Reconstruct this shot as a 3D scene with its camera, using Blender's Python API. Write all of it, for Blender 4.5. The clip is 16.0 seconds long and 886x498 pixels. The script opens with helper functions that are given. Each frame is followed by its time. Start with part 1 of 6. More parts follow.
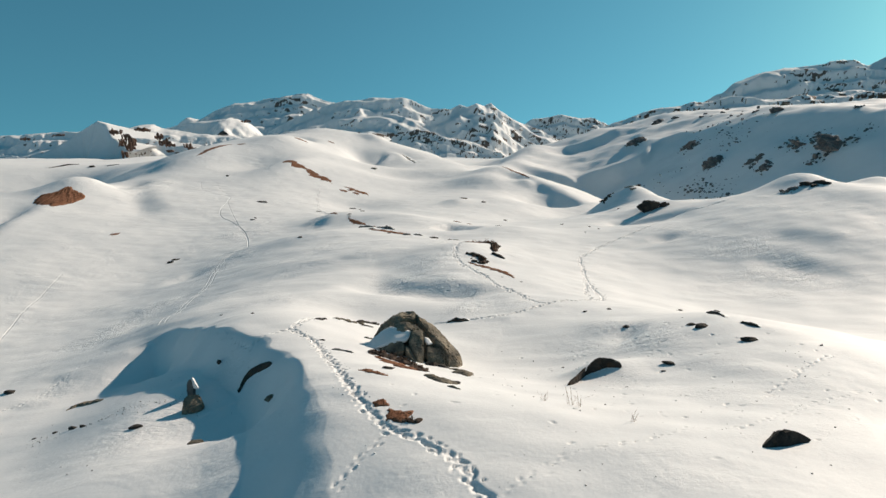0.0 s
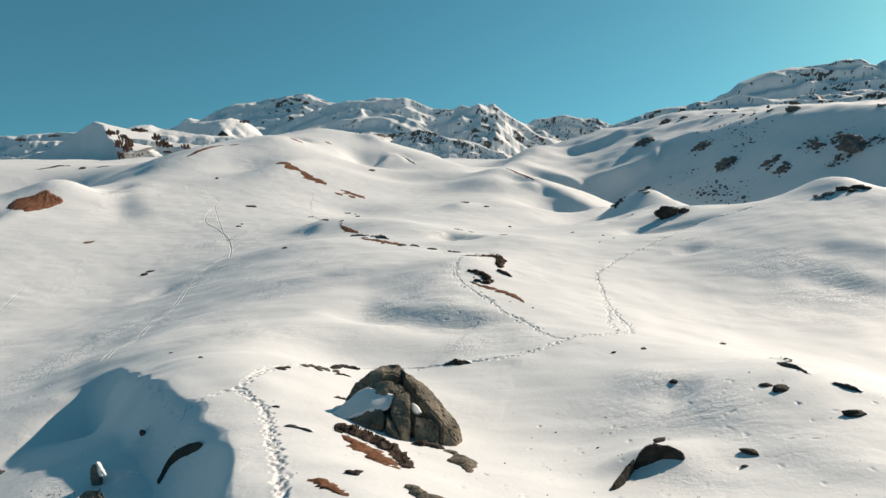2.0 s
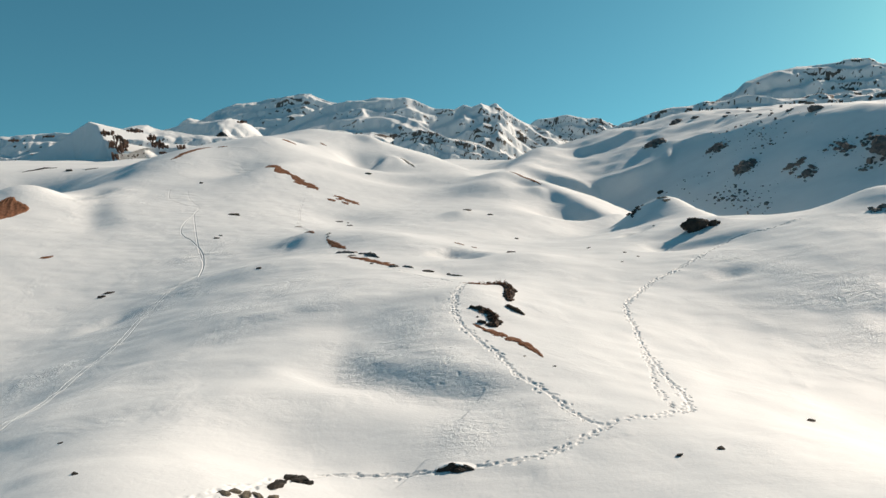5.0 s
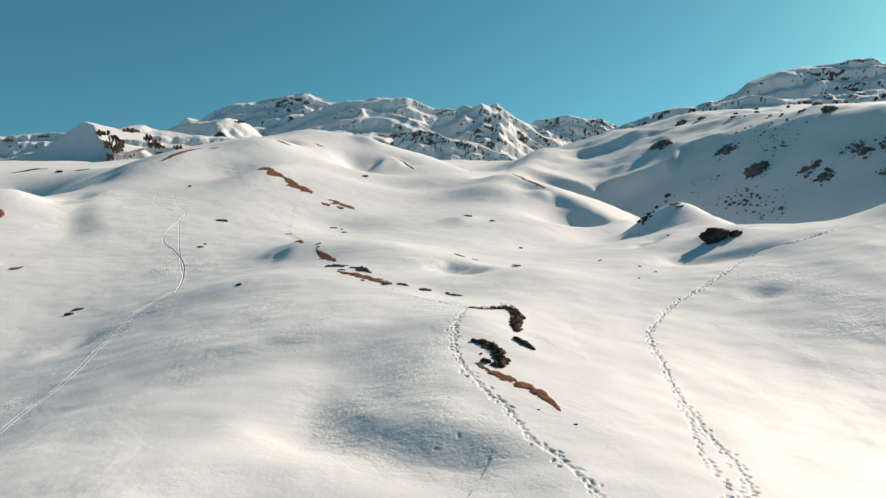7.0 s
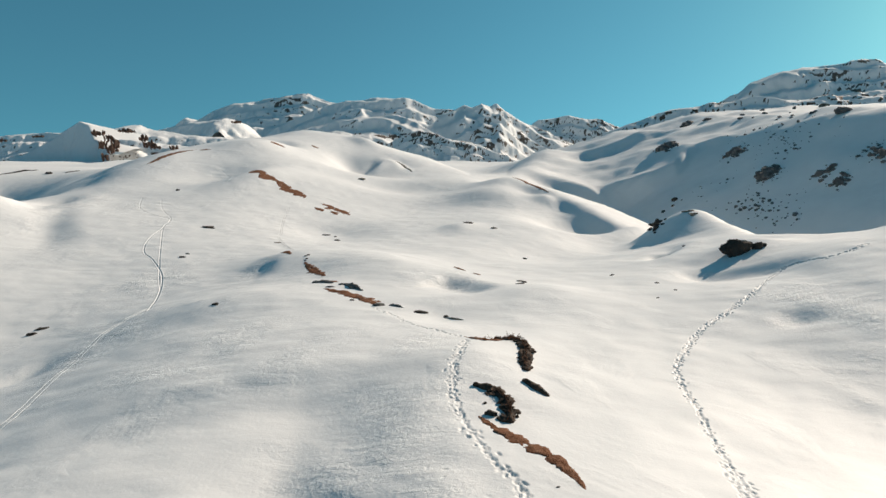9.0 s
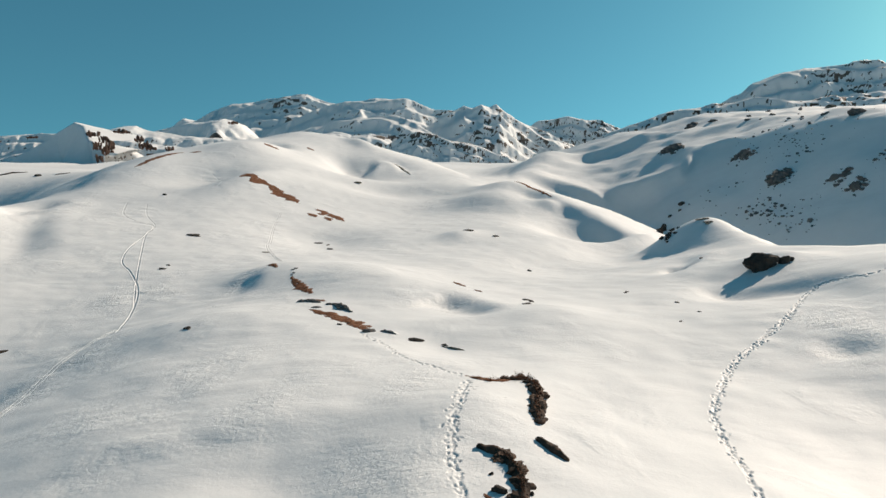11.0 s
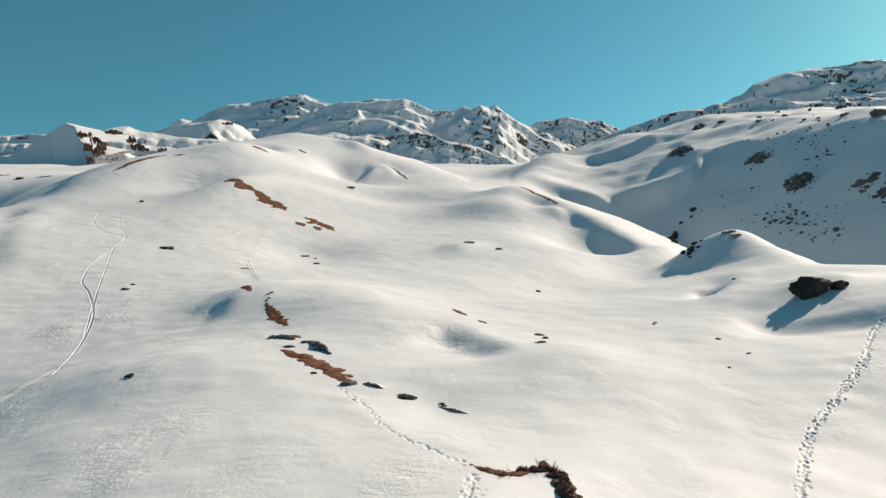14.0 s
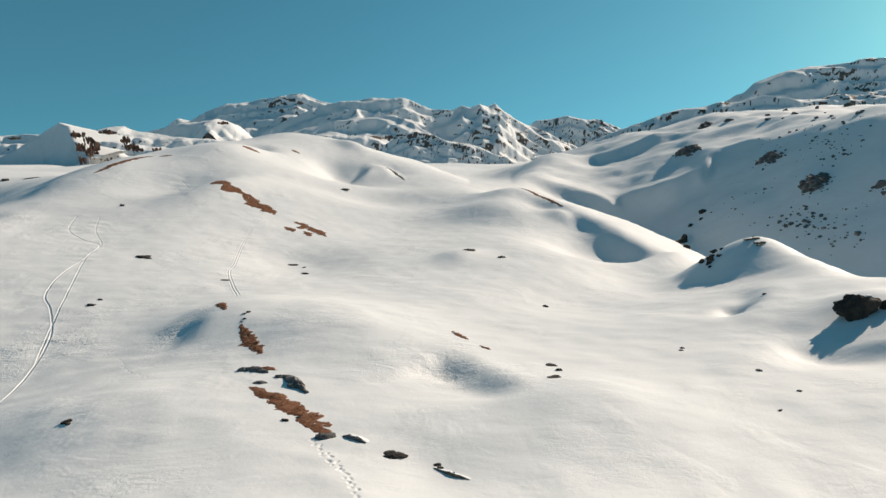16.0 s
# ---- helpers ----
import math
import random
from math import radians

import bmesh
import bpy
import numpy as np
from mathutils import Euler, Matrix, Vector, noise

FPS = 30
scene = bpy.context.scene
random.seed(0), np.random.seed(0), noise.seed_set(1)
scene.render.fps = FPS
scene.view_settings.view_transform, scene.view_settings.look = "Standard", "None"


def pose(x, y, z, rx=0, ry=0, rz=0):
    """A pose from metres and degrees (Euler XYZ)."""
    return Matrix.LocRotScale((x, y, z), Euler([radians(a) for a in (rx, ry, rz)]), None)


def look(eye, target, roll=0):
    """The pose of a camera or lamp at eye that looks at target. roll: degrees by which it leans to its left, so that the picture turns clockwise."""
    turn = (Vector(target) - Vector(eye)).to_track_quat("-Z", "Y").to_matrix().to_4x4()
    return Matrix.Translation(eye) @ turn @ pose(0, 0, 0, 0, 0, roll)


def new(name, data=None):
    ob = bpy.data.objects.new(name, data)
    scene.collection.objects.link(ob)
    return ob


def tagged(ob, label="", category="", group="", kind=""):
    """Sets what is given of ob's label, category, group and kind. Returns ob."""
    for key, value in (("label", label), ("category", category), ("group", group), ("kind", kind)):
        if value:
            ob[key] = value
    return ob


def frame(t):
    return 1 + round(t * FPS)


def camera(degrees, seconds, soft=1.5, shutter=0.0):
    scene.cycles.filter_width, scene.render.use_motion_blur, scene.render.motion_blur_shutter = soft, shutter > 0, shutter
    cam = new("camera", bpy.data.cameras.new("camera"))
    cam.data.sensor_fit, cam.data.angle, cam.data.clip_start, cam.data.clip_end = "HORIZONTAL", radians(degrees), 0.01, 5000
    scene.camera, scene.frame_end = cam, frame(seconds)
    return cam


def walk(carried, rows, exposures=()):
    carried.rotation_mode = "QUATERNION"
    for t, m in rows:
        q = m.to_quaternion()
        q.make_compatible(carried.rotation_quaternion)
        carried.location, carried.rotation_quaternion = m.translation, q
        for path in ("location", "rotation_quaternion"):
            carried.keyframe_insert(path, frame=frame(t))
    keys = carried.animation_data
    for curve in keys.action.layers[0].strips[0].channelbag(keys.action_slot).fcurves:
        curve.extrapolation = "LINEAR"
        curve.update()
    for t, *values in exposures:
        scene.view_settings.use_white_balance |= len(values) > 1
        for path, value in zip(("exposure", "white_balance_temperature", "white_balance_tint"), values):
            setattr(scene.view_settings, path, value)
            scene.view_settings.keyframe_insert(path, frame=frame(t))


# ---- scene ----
cam = camera(68, 16.0)
walk(cam, [
    (0, pose(-0.010, -0.006, 12.014, 78.361, 0, -0.255) @ pose(0, 0, 0, 0, 0, -0.057)),
    (1, pose(0.152, 3.813, 11.839, 78.380, 0, -0.169) @ pose(0, 0, 0, 0, 0, -0.046)),
    (2, pose(0.323, 7.407, 11.741, 78.397, 0, -0.062) @ pose(0, 0, 0, 0, 0, -0.096)),
    (3, pose(0.477, 10.804, 11.701, 78.406, 0, 0.033) @ pose(0, 0, 0, 0, 0, -0.143)),
    (4, pose(0.601, 14.032, 11.699, 78.405, 0, 0.101) @ pose(0, 0, 0, 0, 0, -0.160)),
    (6.5, pose(0.801, 21.513, 11.792, 78.394, 0, 0.154) @ pose(0, 0, 0, 0, 0, -0.071)),
    (7.5, pose(0.855, 24.326, 11.848, 78.399, 0, 0.145) @ pose(0, 0, 0, 0, 0, -0.016)),
    (9, pose(0.924, 28.418, 11.937, 78.425, 0, 0.118) @ pose(0, 0, 0, 0, 0, 0.048)),
    (11.5, pose(1.009, 35.096, 12.075, 78.498, 0, 0.058) @ pose(0, 0, 0, 0, 0, 0.094)),
    (12.5, pose(1.027, 37.795, 12.113, 78.521, 0, 0.024) @ pose(0, 0, 0, 0, 0, 0.105)),
    (13.5, pose(1.041, 40.557, 12.130, 78.529, 0, -0.016) @ pose(0, 0, 0, 0, 0, 0.117)),
    (14.5, pose(1.065, 43.422, 12.113, 78.517, 0, -0.056) @ pose(0, 0, 0, 0, 0, 0.117)),
    (16, pose(1.203, 48.010, 11.986, 78.456, 0, -0.077) @ pose(0, 0, 0, 0, 0, 0.003)),
])

# ---- light ----
SUN_UP, SUN_TURN = radians(26), radians(48)
TO_SUN = Vector((math.sin(SUN_TURN) * math.cos(SUN_UP), math.cos(SUN_TURN) * math.cos(SUN_UP), math.sin(SUN_UP)))
world = bpy.data.worlds.new("sky")
scene.world = world
world.use_nodes = True
tree = world.node_tree
sky = tree.nodes.new("ShaderNodeTexSky")
sky.sky_type, sky.sun_disc, sky.sun_elevation, sky.sun_rotation = "NISHITA", False, SUN_UP, SUN_TURN
sky.altitude, sky.air_density, sky.dust_density, sky.ozone_density = 2200, 1.0, 2.0, 1.0
# the deep sky well above the haze, as from a high valley
place = tree.nodes.new("ShaderNodeTexCoord")
lift = tree.nodes.new("ShaderNodeMapping")
lift.inputs["Scale"].default_value, lift.inputs["Location"].default_value = (1.25, 1, 0.9), (-0.16, 0, 0.27)
tree.links.new(place.outputs["Generated"], lift.inputs["Vector"])
tree.links.new(lift.outputs["Vector"], sky.inputs["Vector"])
tint = tree.nodes.new("ShaderNodeMix")
tint.data_type, tint.blend_type = "RGBA", "MULTIPLY"
tint.inputs["Factor"].default_value = 1.0
tint.inputs["B"].default_value = (0.56, 1.25, 1.06, 1)
tree.links.new(sky.outputs["Color"], tint.inputs["A"])
tree.links.new(tint.outputs["Result"], tree.nodes["Background"].inputs["Color"])
tree.nodes["Background"].inputs["Strength"].default_value = 0.077
sun = bpy.data.lights.new("sun", "SUN")
sun.energy, sun.angle, sun.color = 4.2, radians(0.6), (1.0, 0.838, 0.69)
new("sun", sun).matrix_world = look(TO_SUN * 100, (0, 0, 0))
scene.view_settings.exposure = 0.30

# ---- materials ----
def material(name):
    m = bpy.data.materials.new(name)
    m.use_nodes = True
    return m, m.node_tree.nodes, m.node_tree.links, m.node_tree.nodes["Principled BSDF"]


def noise_node(m, size, detail=6.0, rough=0.6, warp=0.0, stretch=(1, 1, 1), local=False):
    """Noise by the place in metres: size is the width of a patch."""
    n, k = m.node_tree.nodes, m.node_tree.links
    place = n.new("ShaderNodeTexCoord")
    grid = n.new("ShaderNodeMapping")
    grid.inputs["Scale"].default_value = [s / size for s in stretch]
    k.new(place.outputs["Object"], grid.inputs["Vector"])
    t = n.new("ShaderNodeTexNoise")
    t.inputs["Scale"].default_value, t.inputs["Detail"].default_value = 1.0, detail
    t.inputs["Roughness"].default_value, t.inputs["Distortion"].default_value = rough, warp
    k.new(grid.outputs["Vector"], t.inputs["Vector"])
    return t.outputs["Fac"]


def ramp(m, socket, *stops):
    r = m.node_tree.nodes.new("ShaderNodeValToRGB")
    m.node_tree.links.new(socket, r.inputs["Fac"])
    while len(r.color_ramp.elements) < len(stops):
        r.color_ramp.elements.new(0.5)
    for e, (at, c) in zip(r.color_ramp.elements, stops):
        e.position, e.color = at, (*c, 1) if len(c) == 3 else c
    return r.outputs["Color"]


def mix(m, fac, a, b, kind="MIX"):
    x = m.node_tree.nodes.new("ShaderNodeMix")
    x.data_type, x.blend_type = "RGBA", kind
    for name, v in (("Factor", fac), ("A", a), ("B", b)):
        if isinstance(v, (int, float)):
            x.inputs[name].default_value = v
        elif isinstance(v, tuple):
            x.inputs[name].default_value = (*v, 1)
        else:
            m.node_tree.links.new(v, x.inputs[name])
    return x.outputs["Result"]


def maths(m, op, a, b):
    x = m.node_tree.nodes.new("ShaderNodeMath")
    x.operation = op
    for i, v in enumerate((a, b)):
        if isinstance(v, (int, float)):
            x.inputs[i].default_value = v
        else:
            m.node_tree.links.new(v, x.inputs[i])
    return x.outputs[0]


def bump(m, socket, strength, distance, onto=None):
    b = m.node_tree.nodes.new("ShaderNodeBump")
    b.inputs["Strength"].default_value, b.inputs["Distance"].default_value = strength, distance
    m.node_tree.links.new(socket, b.inputs["Height"])
    if onto:
        m.node_tree.links.new(onto, b.inputs["Normal"])
    return b.outputs["Normal"]


SNOW_A, SNOW_B = (0.81, 0.81, 0.80), (0.90, 0.90, 0.89)


def snow_look(m):
    """Wind-packed snow: colour, and the normal with soft drifts and grain, rough where the wind has scoured it."""
    colour = mix(m, noise_node(m, 3.0, 4), SNOW_A, SNOW_B)
    grain = noise_node(m, 0.16, 5, 0.6)
    soft = noise_node(m, 1.1, 4, 0.5, 0.3, (0.85, 1.1, 1.0))
    drift = noise_node(m, 4.5, 3, 0.5, 0.3, (0.8, 1.1, 1.0))
    normal = bump(m, grain, 0.32, 0.03, bump(m, soft, 0.3, 0.07, bump(m, drift, 0.6, 0.20)))
    torn = m.node_tree.nodes.new("ShaderNodeAttribute")
    torn.attribute_name = "scour"
    pits = maths(m, "ADD", maths(m, "MULTIPLY", noise_node(m, 0.22, 5, 0.65, 0.6, (1.0, 1.0, 1.0)), 0.7), maths(m, "MULTIPLY", noise_node(m, 1.1, 4, 0.6, 0.8, (0.6, 1.2, 1.0)), 1.5))
    crusty = ramp(m, noise_node(m, 7.0, 4, 0.55, 0.6), (0.5, (0.0,) * 3), (0.72, (0.3,) * 3))
    pits = maths(m, "MULTIPLY", pits, maths(m, "ADD", torn.outputs["Fac"], crusty))
    return colour, bump(m, pits, 0.9, 0.16, normal)


def make_snow():
    m, n, k, p = material("wind_packed_snow")
    colour, normal = snow_look(m)
    k.new(colour, p.inputs["Base Color"])
    k.new(normal, p.inputs["Normal"])
    p.inputs["Roughness"].default_value = 0.62
    p.inputs["Specular IOR Level"].default_value = 0.25
    return m


def rock_colour(m, dark, light, rust, size=1.0):
    stain = noise_node(m, 1.7 * size, 6, 0.65, 0.5)
    grain = noise_node(m, 0.12 * size, 8, 0.7)
    c = ramp(m, stain, (0.32, dark), (0.62, light))
    c = mix(m, ramp(m, noise_node(m, 0.8 * size, 5, 0.6, 1.0), (0.52, (0, 0, 0)), (0.72, (0.75,) * 3)), c, rust)
    return mix(m, 0.7, c, ramp(m, grain, (0.25, (0.35,) * 3), (0.75, (1.3,) * 3)), "MULTIPLY"), grain, stain


def make_rock(name, dark, light, rust, size=1.0):
    m, n, k, p = material(name)
    c, grain, stain = rock_colour(m, dark, light, rust, size)
    k.new(c, p.inputs["Base Color"])
    seam = noise_node(m, 0.5 * size, 7, 0.6, 1.5, (1, 1, 2.2))
    k.new(bump(m, grain, 0.5, 0.03 * size, bump(m, seam, 0.7, 0.12 * size)), p.inputs["Normal"])
    p.inputs["Roughness"].default_value = 0.88
    p.inputs["Specular IOR Level"].default_value = 0.3
    return m


def make_mountain(name, rock_dark, rock_light, size, relief=0.5):
    """Snow with bare rock where the crag measure is high."""
    m, n, k, p = material(name)
    rock, grain, stain = rock_colour(m, rock_dark, rock_light, (0.16, 0.10, 0.07), size)
    knob = n.new("ShaderNodeAttribute")
    knob.attribute_name = "crag"
    rough = maths(m, "MULTIPLY", maths(m, "SUBTRACT", noise_node(m, 1.6 * size, 7, 0.75, 0.6), 0.5), 1.6)
    bare = ramp(m, maths(m, "ADD", knob.outputs["Fac"], rough), (0.5, (0, 0, 0)), (0.6, (1, 1, 1)))
    snow = mix(m, noise_node(m, 8.0 * size, 5), SNOW_A, SNOW_B)
    k.new(mix(m, bare, snow, rock), p.inputs["Base Color"])
    k.new(bump(m, noise_node(m, 1.2 * size, 8, 0.65), relief, 0.5 * size), p.inputs["Normal"])
    p.inputs["Roughness"].default_value = 0.75
    p.inputs["Specular IOR Level"].default_value = 0.2
    return m


SNOW = make_snow()
GRANITE = make_rock("weathered_granite", (0.075, 0.066, 0.054), (0.33, 0.28, 0.205), (0.27, 0.19, 0.10), 0.8)
DARK_ROCK = make_rock("dark_rock", (0.025, 0.022, 0.02), (0.075, 0.065, 0.055), (0.11, 0.068, 0.04), 0.5)
GREY_ROCK = make_rock("grey_schist", (0.09, 0.088, 0.085), (0.22, 0.21, 0.20), (0.16, 0.11, 0.08), 0.8)


def make_heath():
    m, n, k, p = material("dry_heath")
    c = ramp(m, noise_node(m, 0.5, 6, 0.7), (0.3, (0.12, 0.055, 0.032)), (0.5, (0.25, 0.115, 0.065)), (0.72, (0.34, 0.19, 0.12)))
    k.new(mix(m, 0.6, c, ramp(m, noise_node(m, 0.06, 5, 0.7), (0.3, (0.4,) * 3), (0.7, (1.25,) * 3)), "MULTIPLY"), p.inputs["Base Color"])
    k.new(bump(m, noise_node(m, 0.09, 6, 0.75), 0.9, 0.06), p.inputs["Normal"])
    p.inputs["Roughness"].default_value = 0.95
    p.inputs["Specular IOR Level"].default_value = 0.1
    return m


HEATH = make_heath()
SOIL = make_rock("bare_soil_and_turf", (0.035, 0.025, 0.019), (0.12, 0.078, 0.055), (0.17, 0.09, 0.055), 0.4)
CRAG_ROCK = make_rock("reddish_crag_rock", (0.06, 0.038, 0.03), (0.23, 0.135, 0.095), (0.27, 0.13, 0.08), 3.0)

# ---- terrain ----
SWELLS = []


def swell(x, y, rise, across, along, turn):
    """A smooth rise (or hollow, where negative) of the snow: place, height, two half-widths and turn in degrees."""
    SWELLS.append((x, y, rise, across, along, radians(turn)))


BASE, TILT_X, TILT_Y = -5.021, 0.752, -0.094
# the foreground crest, the boulder saddle and the first dome
swell(11.2, 8.9, 8.6, 25.1, 27.4, 23)
swell(-1.7, 58.4, 3.87, 18.8, 23.1, 41)
swell(0.3, -14.8, 1.85, 14.7, 29.1, 103)
swell(23, 55.5, -2.65, 11.5, 11.9, 103)
swell(-23, 16.3, -0.4, 8.2, 11.5, 39)
swell(29.2, -2.2, -1.47, 9, 10.4, 50)
swell(-25.2, 49.6, -1.06, 8.3, 10.7, 145)
swell(3.7, 39.1, -1.13, 8.7, 9.1, 33)
swell(-4.6, -20.9, 2.24, 7.3, 8.8, 10)
swell(2.1, 28.2, -1.67, 5.4, 8.9, 37)
swell(-15.7, 19.1, -1.51, 5.2, 8.4, 1)
swell(-16.2, 1, -0.89, 4.6, 9.1, 60)
swell(-9.4, 31.8, 2.15, 5.4, 7.7, 33)
swell(22, 40.1, -0.97, 4.5, 8.3, 41)
swell(-19, 35.2, -1.11, 4.5, 7.1, 11)
swell(-3.7, 19.3, 1.14, 4, 6.9, 68)
swell(14.4, 7.3, -0.68, 4, 5.7, 114)
swell(-19.8, 43.7, 0.83, 3.3, 5.2, 156)
swell(12.5, 29.4, 0.83, 3.7, 3.9, 18)
swell(-9.3, 23.3, -0.9, 2, 3.1, 13)
swell(-4.9, 38.7, -0.8, 2, 2.8, 64)
swell(2.4, 60.2, 0.44, 2, 2.7, 148)
# the bowl in the middle
swell(33.4, 86, 0.65, 21.2, 29.2, 82)
swell(35.7, 30.1, -1.4, 19.4, 23.5, 173)
swell(13.2, 144.3, 1.59, 15.5, 23.3, 14)
swell(-22.4, 106.7, 0.63, 12.7, 20.5, 26)
swell(45, 86, 3.61, 11.4, 13.8, 78)
swell(36.3, 64.7, 2.3, 10, 10.6, 96)
swell(39.9, 111.4, -0.81, 7.7, 10, 177)
swell(-7.7, 94.5, 1.69, 5, 8.6, 42)
swell(33.1, 115.8, 4.74, 5.5, 7.6, 32)
swell(25.3, 115.1, -1.75, 5.3, 6.6, 125)
swell(-15.9, 124.2, -1.36, 4.6, 7.6, 34)
swell(54.6, 74.8, 1, 4.5, 7.6, 44)
swell(37.4, 100.1, 1.63, 3.9, 8.4, 77)
swell(43.7, 147.8, -2.56, 4.1, 6.5, 80)
swell(28.1, 121.6, -1.88, 3.8, 6.7, 104)
swell(14.1, 105.4, -0.93, 4.4, 5.2, 161)
swell(-15.9, 79.6, 0.96, 4.2, 5.3, 85)
swell(49.9, 91.1, 1.41, 4.1, 4.2, 69)
swell(27, 135.8, -1.11, 2.8, 4.6, 98)
swell(48.4, 69.8, 0.76, 2.9, 4.2, 17)
swell(8.8, 78.2, 0.7, 3, 3.6, 39)
swell(-15.6, 96.5, 0.77, 2.6, 3.3, 12)
swell(31.9, 132.7, 1.41, 2.1, 4, 127)
swell(26.7, 143.2, 1.73, 2.3, 3.3, 174)
swell(35.9, 107, 1.21, 2.3, 3.3, 111)
swell(1.3, 71, -0.56, 2, 2.8, 47)
swell(3.2, 124, 0.86, 2.1, 2.4, 160)
swell(44.8, 108.1, -0.91, 2, 2.1, 50)
# the valley on the shaded side
swell(-118.6, -34.7, -3.79, 33.5, 37, 166)
swell(-72.6, 32.7, -1.5, 28.5, 32, 117)
swell(-75.6, 114.5, 2.84, 18.1, 25.9, 135)
swell(-79.5, 143.2, 1.66, 13.9, 20.6, 147)
swell(-34.4, 69.6, -2.38, 9.8, 17.1, 173)
swell(-46.2, -15.9, -0.77, 4.6, 9.8, 92)
swell(-88.9, 149.4, 0.85, 4.6, 8.3, 129)
swell(-56.6, 57.8, -0.77, 4, 8.8, 98)
swell(-54.7, 69.2, -0.79, 4.2, 7.5, 88)
# the foot of the steep slope
swell(112.6, 153.3, -8.6, 38.3, 60.4, 71)
swell(107.9, -29.1, 5.98, 32.7, 57.7, 96)
swell(145.6, 47.9, 6.22, 29.2, 40.1, 111)
swell(75, 132.3, -4.58, 22.4, 47.2, 7)
swell(141.8, 204.2, -5.56, 31.5, 32.5, 96)
swell(70, 65.3, 7.01, 24, 26.4, 58)
swell(124.6, 101.6, 3, 19.6, 28.8, 72)
swell(65.7, 27.8, 1.01, 13.6, 16.5, 77)
swell(66.1, 249.1, -2.96, 8.6, 17.4, 29)
swell(57.5, 112.2, -1.06, 8.7, 14.2, 28)
swell(87, 244.1, -2.19, 8.7, 13.3, 165)
swell(74.5, 150.3, 1.34, 5.8, 10.4, 6)
swell(64.5, 213.4, 1.05, 4.5, 9.8, 54)
swell(98.4, 84.8, 1.21, 4.5, 8.7, 68)
swell(107.5, 65.1, 0.96, 4.7, 7.4, 22)
# the long hill and its crest
swell(-16.6, 255, 2.77, 27.7, 53.5, 103)
swell(-40.5, 197.4, 12.11, 29.4, 34.3, 40)
swell(-53.6, 252.8, 5.76, 23.2, 28.7, 19)
swell(32.3, 218.9, 3.6, 15.9, 28, 115)
swell(-16.4, 196.2, -5.93, 19, 22.3, 49)
swell(44.6, 170, -2.02, 15.5, 25.1, 4)
swell(-102.1, 179.3, -2.67, 12.9, 19.6, 180)
swell(12, 174, 3.54, 12.9, 18.9, 27)
swell(-4.1, 154.3, -2.96, 12.6, 16.2, 138)
swell(-31.1, 231.2, 1.68, 11.1, 17, 45)
swell(32.7, 257.8, 4.18, 10.9, 11.6, 10)
swell(27.9, 177.7, -3.98, 10, 11.7, 31)
swell(-11.7, 213.2, 1.67, 6.4, 12.1, 36)
swell(44.8, 195.1, -2.9, 7.4, 8.2, 64)
swell(-46.1, 187.8, 2.08, 6.4, 6.9, 174)
swell(-63.9, 179.3, 1.09, 4.5, 9.5, 21)
swell(39.7, 175.4, 1.2, 4.5, 9.5, 111)
swell(-11.2, 170, -1.42, 4.5, 9.3, 81)
swell(-88.3, 206.2, -0.79, 4.6, 8.6, 150)
swell(-19.9, 188.9, -1.71, 4.6, 7.7, 78)
swell(-88.5, 254, 1.85, 4.4, 8, 77)
swell(-46.5, 162.6, -1.59, 4.8, 6.8, 116)
swell(16.1, 168.1, 3.34, 5.4, 5.6, 178)
swell(-35.7, 158.7, 1.58, 3.8, 7.3, 157)
swell(35.3, 200.9, 1.62, 3.6, 7, 111)
swell(10.4, 156.1, 1.61, 4, 6, 56)
swell(0, 240.7, -1.77, 3.5, 6.1, 91)
swell(-23.1, 198.1, -2.22, 3.4, 5.2, 28)
swell(28.6, 170.6, 2.27, 2.5, 3.5, 85)
swell(22.8, 160.8, -1.67, 2.3, 3.8, 74)
swell(-42.1, 203.3, -1.61, 2.2, 3.8, 50)
swell(-66.5, 163.6, 1.54, 2.6, 3.1, 70)
swell(-22.9, 222.5, 1.59, 2, 3.7, 43)
swell(20.7, 152.8, 1.66, 2, 2.4, 35)


def step(a, b, v):
    k = np.clip((v - a) / (b - a), 0, 1)
    return k * k * (3 - 2 * k)


def wave(x, y, size, seed):
    """Cheap smooth waves without a grid, about -1 to 1."""
    r = np.random.RandomState(seed)
    z = 0 * x
    for _ in range(7):
        a, p, q = r.uniform(0, 6.28), r.uniform(0, 6.28), size * r.uniform(0.6, 1.7)
        z = z + np.sin((x * math.cos(a) + y * math.sin(a)) * 6.28 / q + p + 0.8 * np.sin((y * math.cos(a) - x * math.sin(a)) * 3.1 / q))
    return z / 4.0


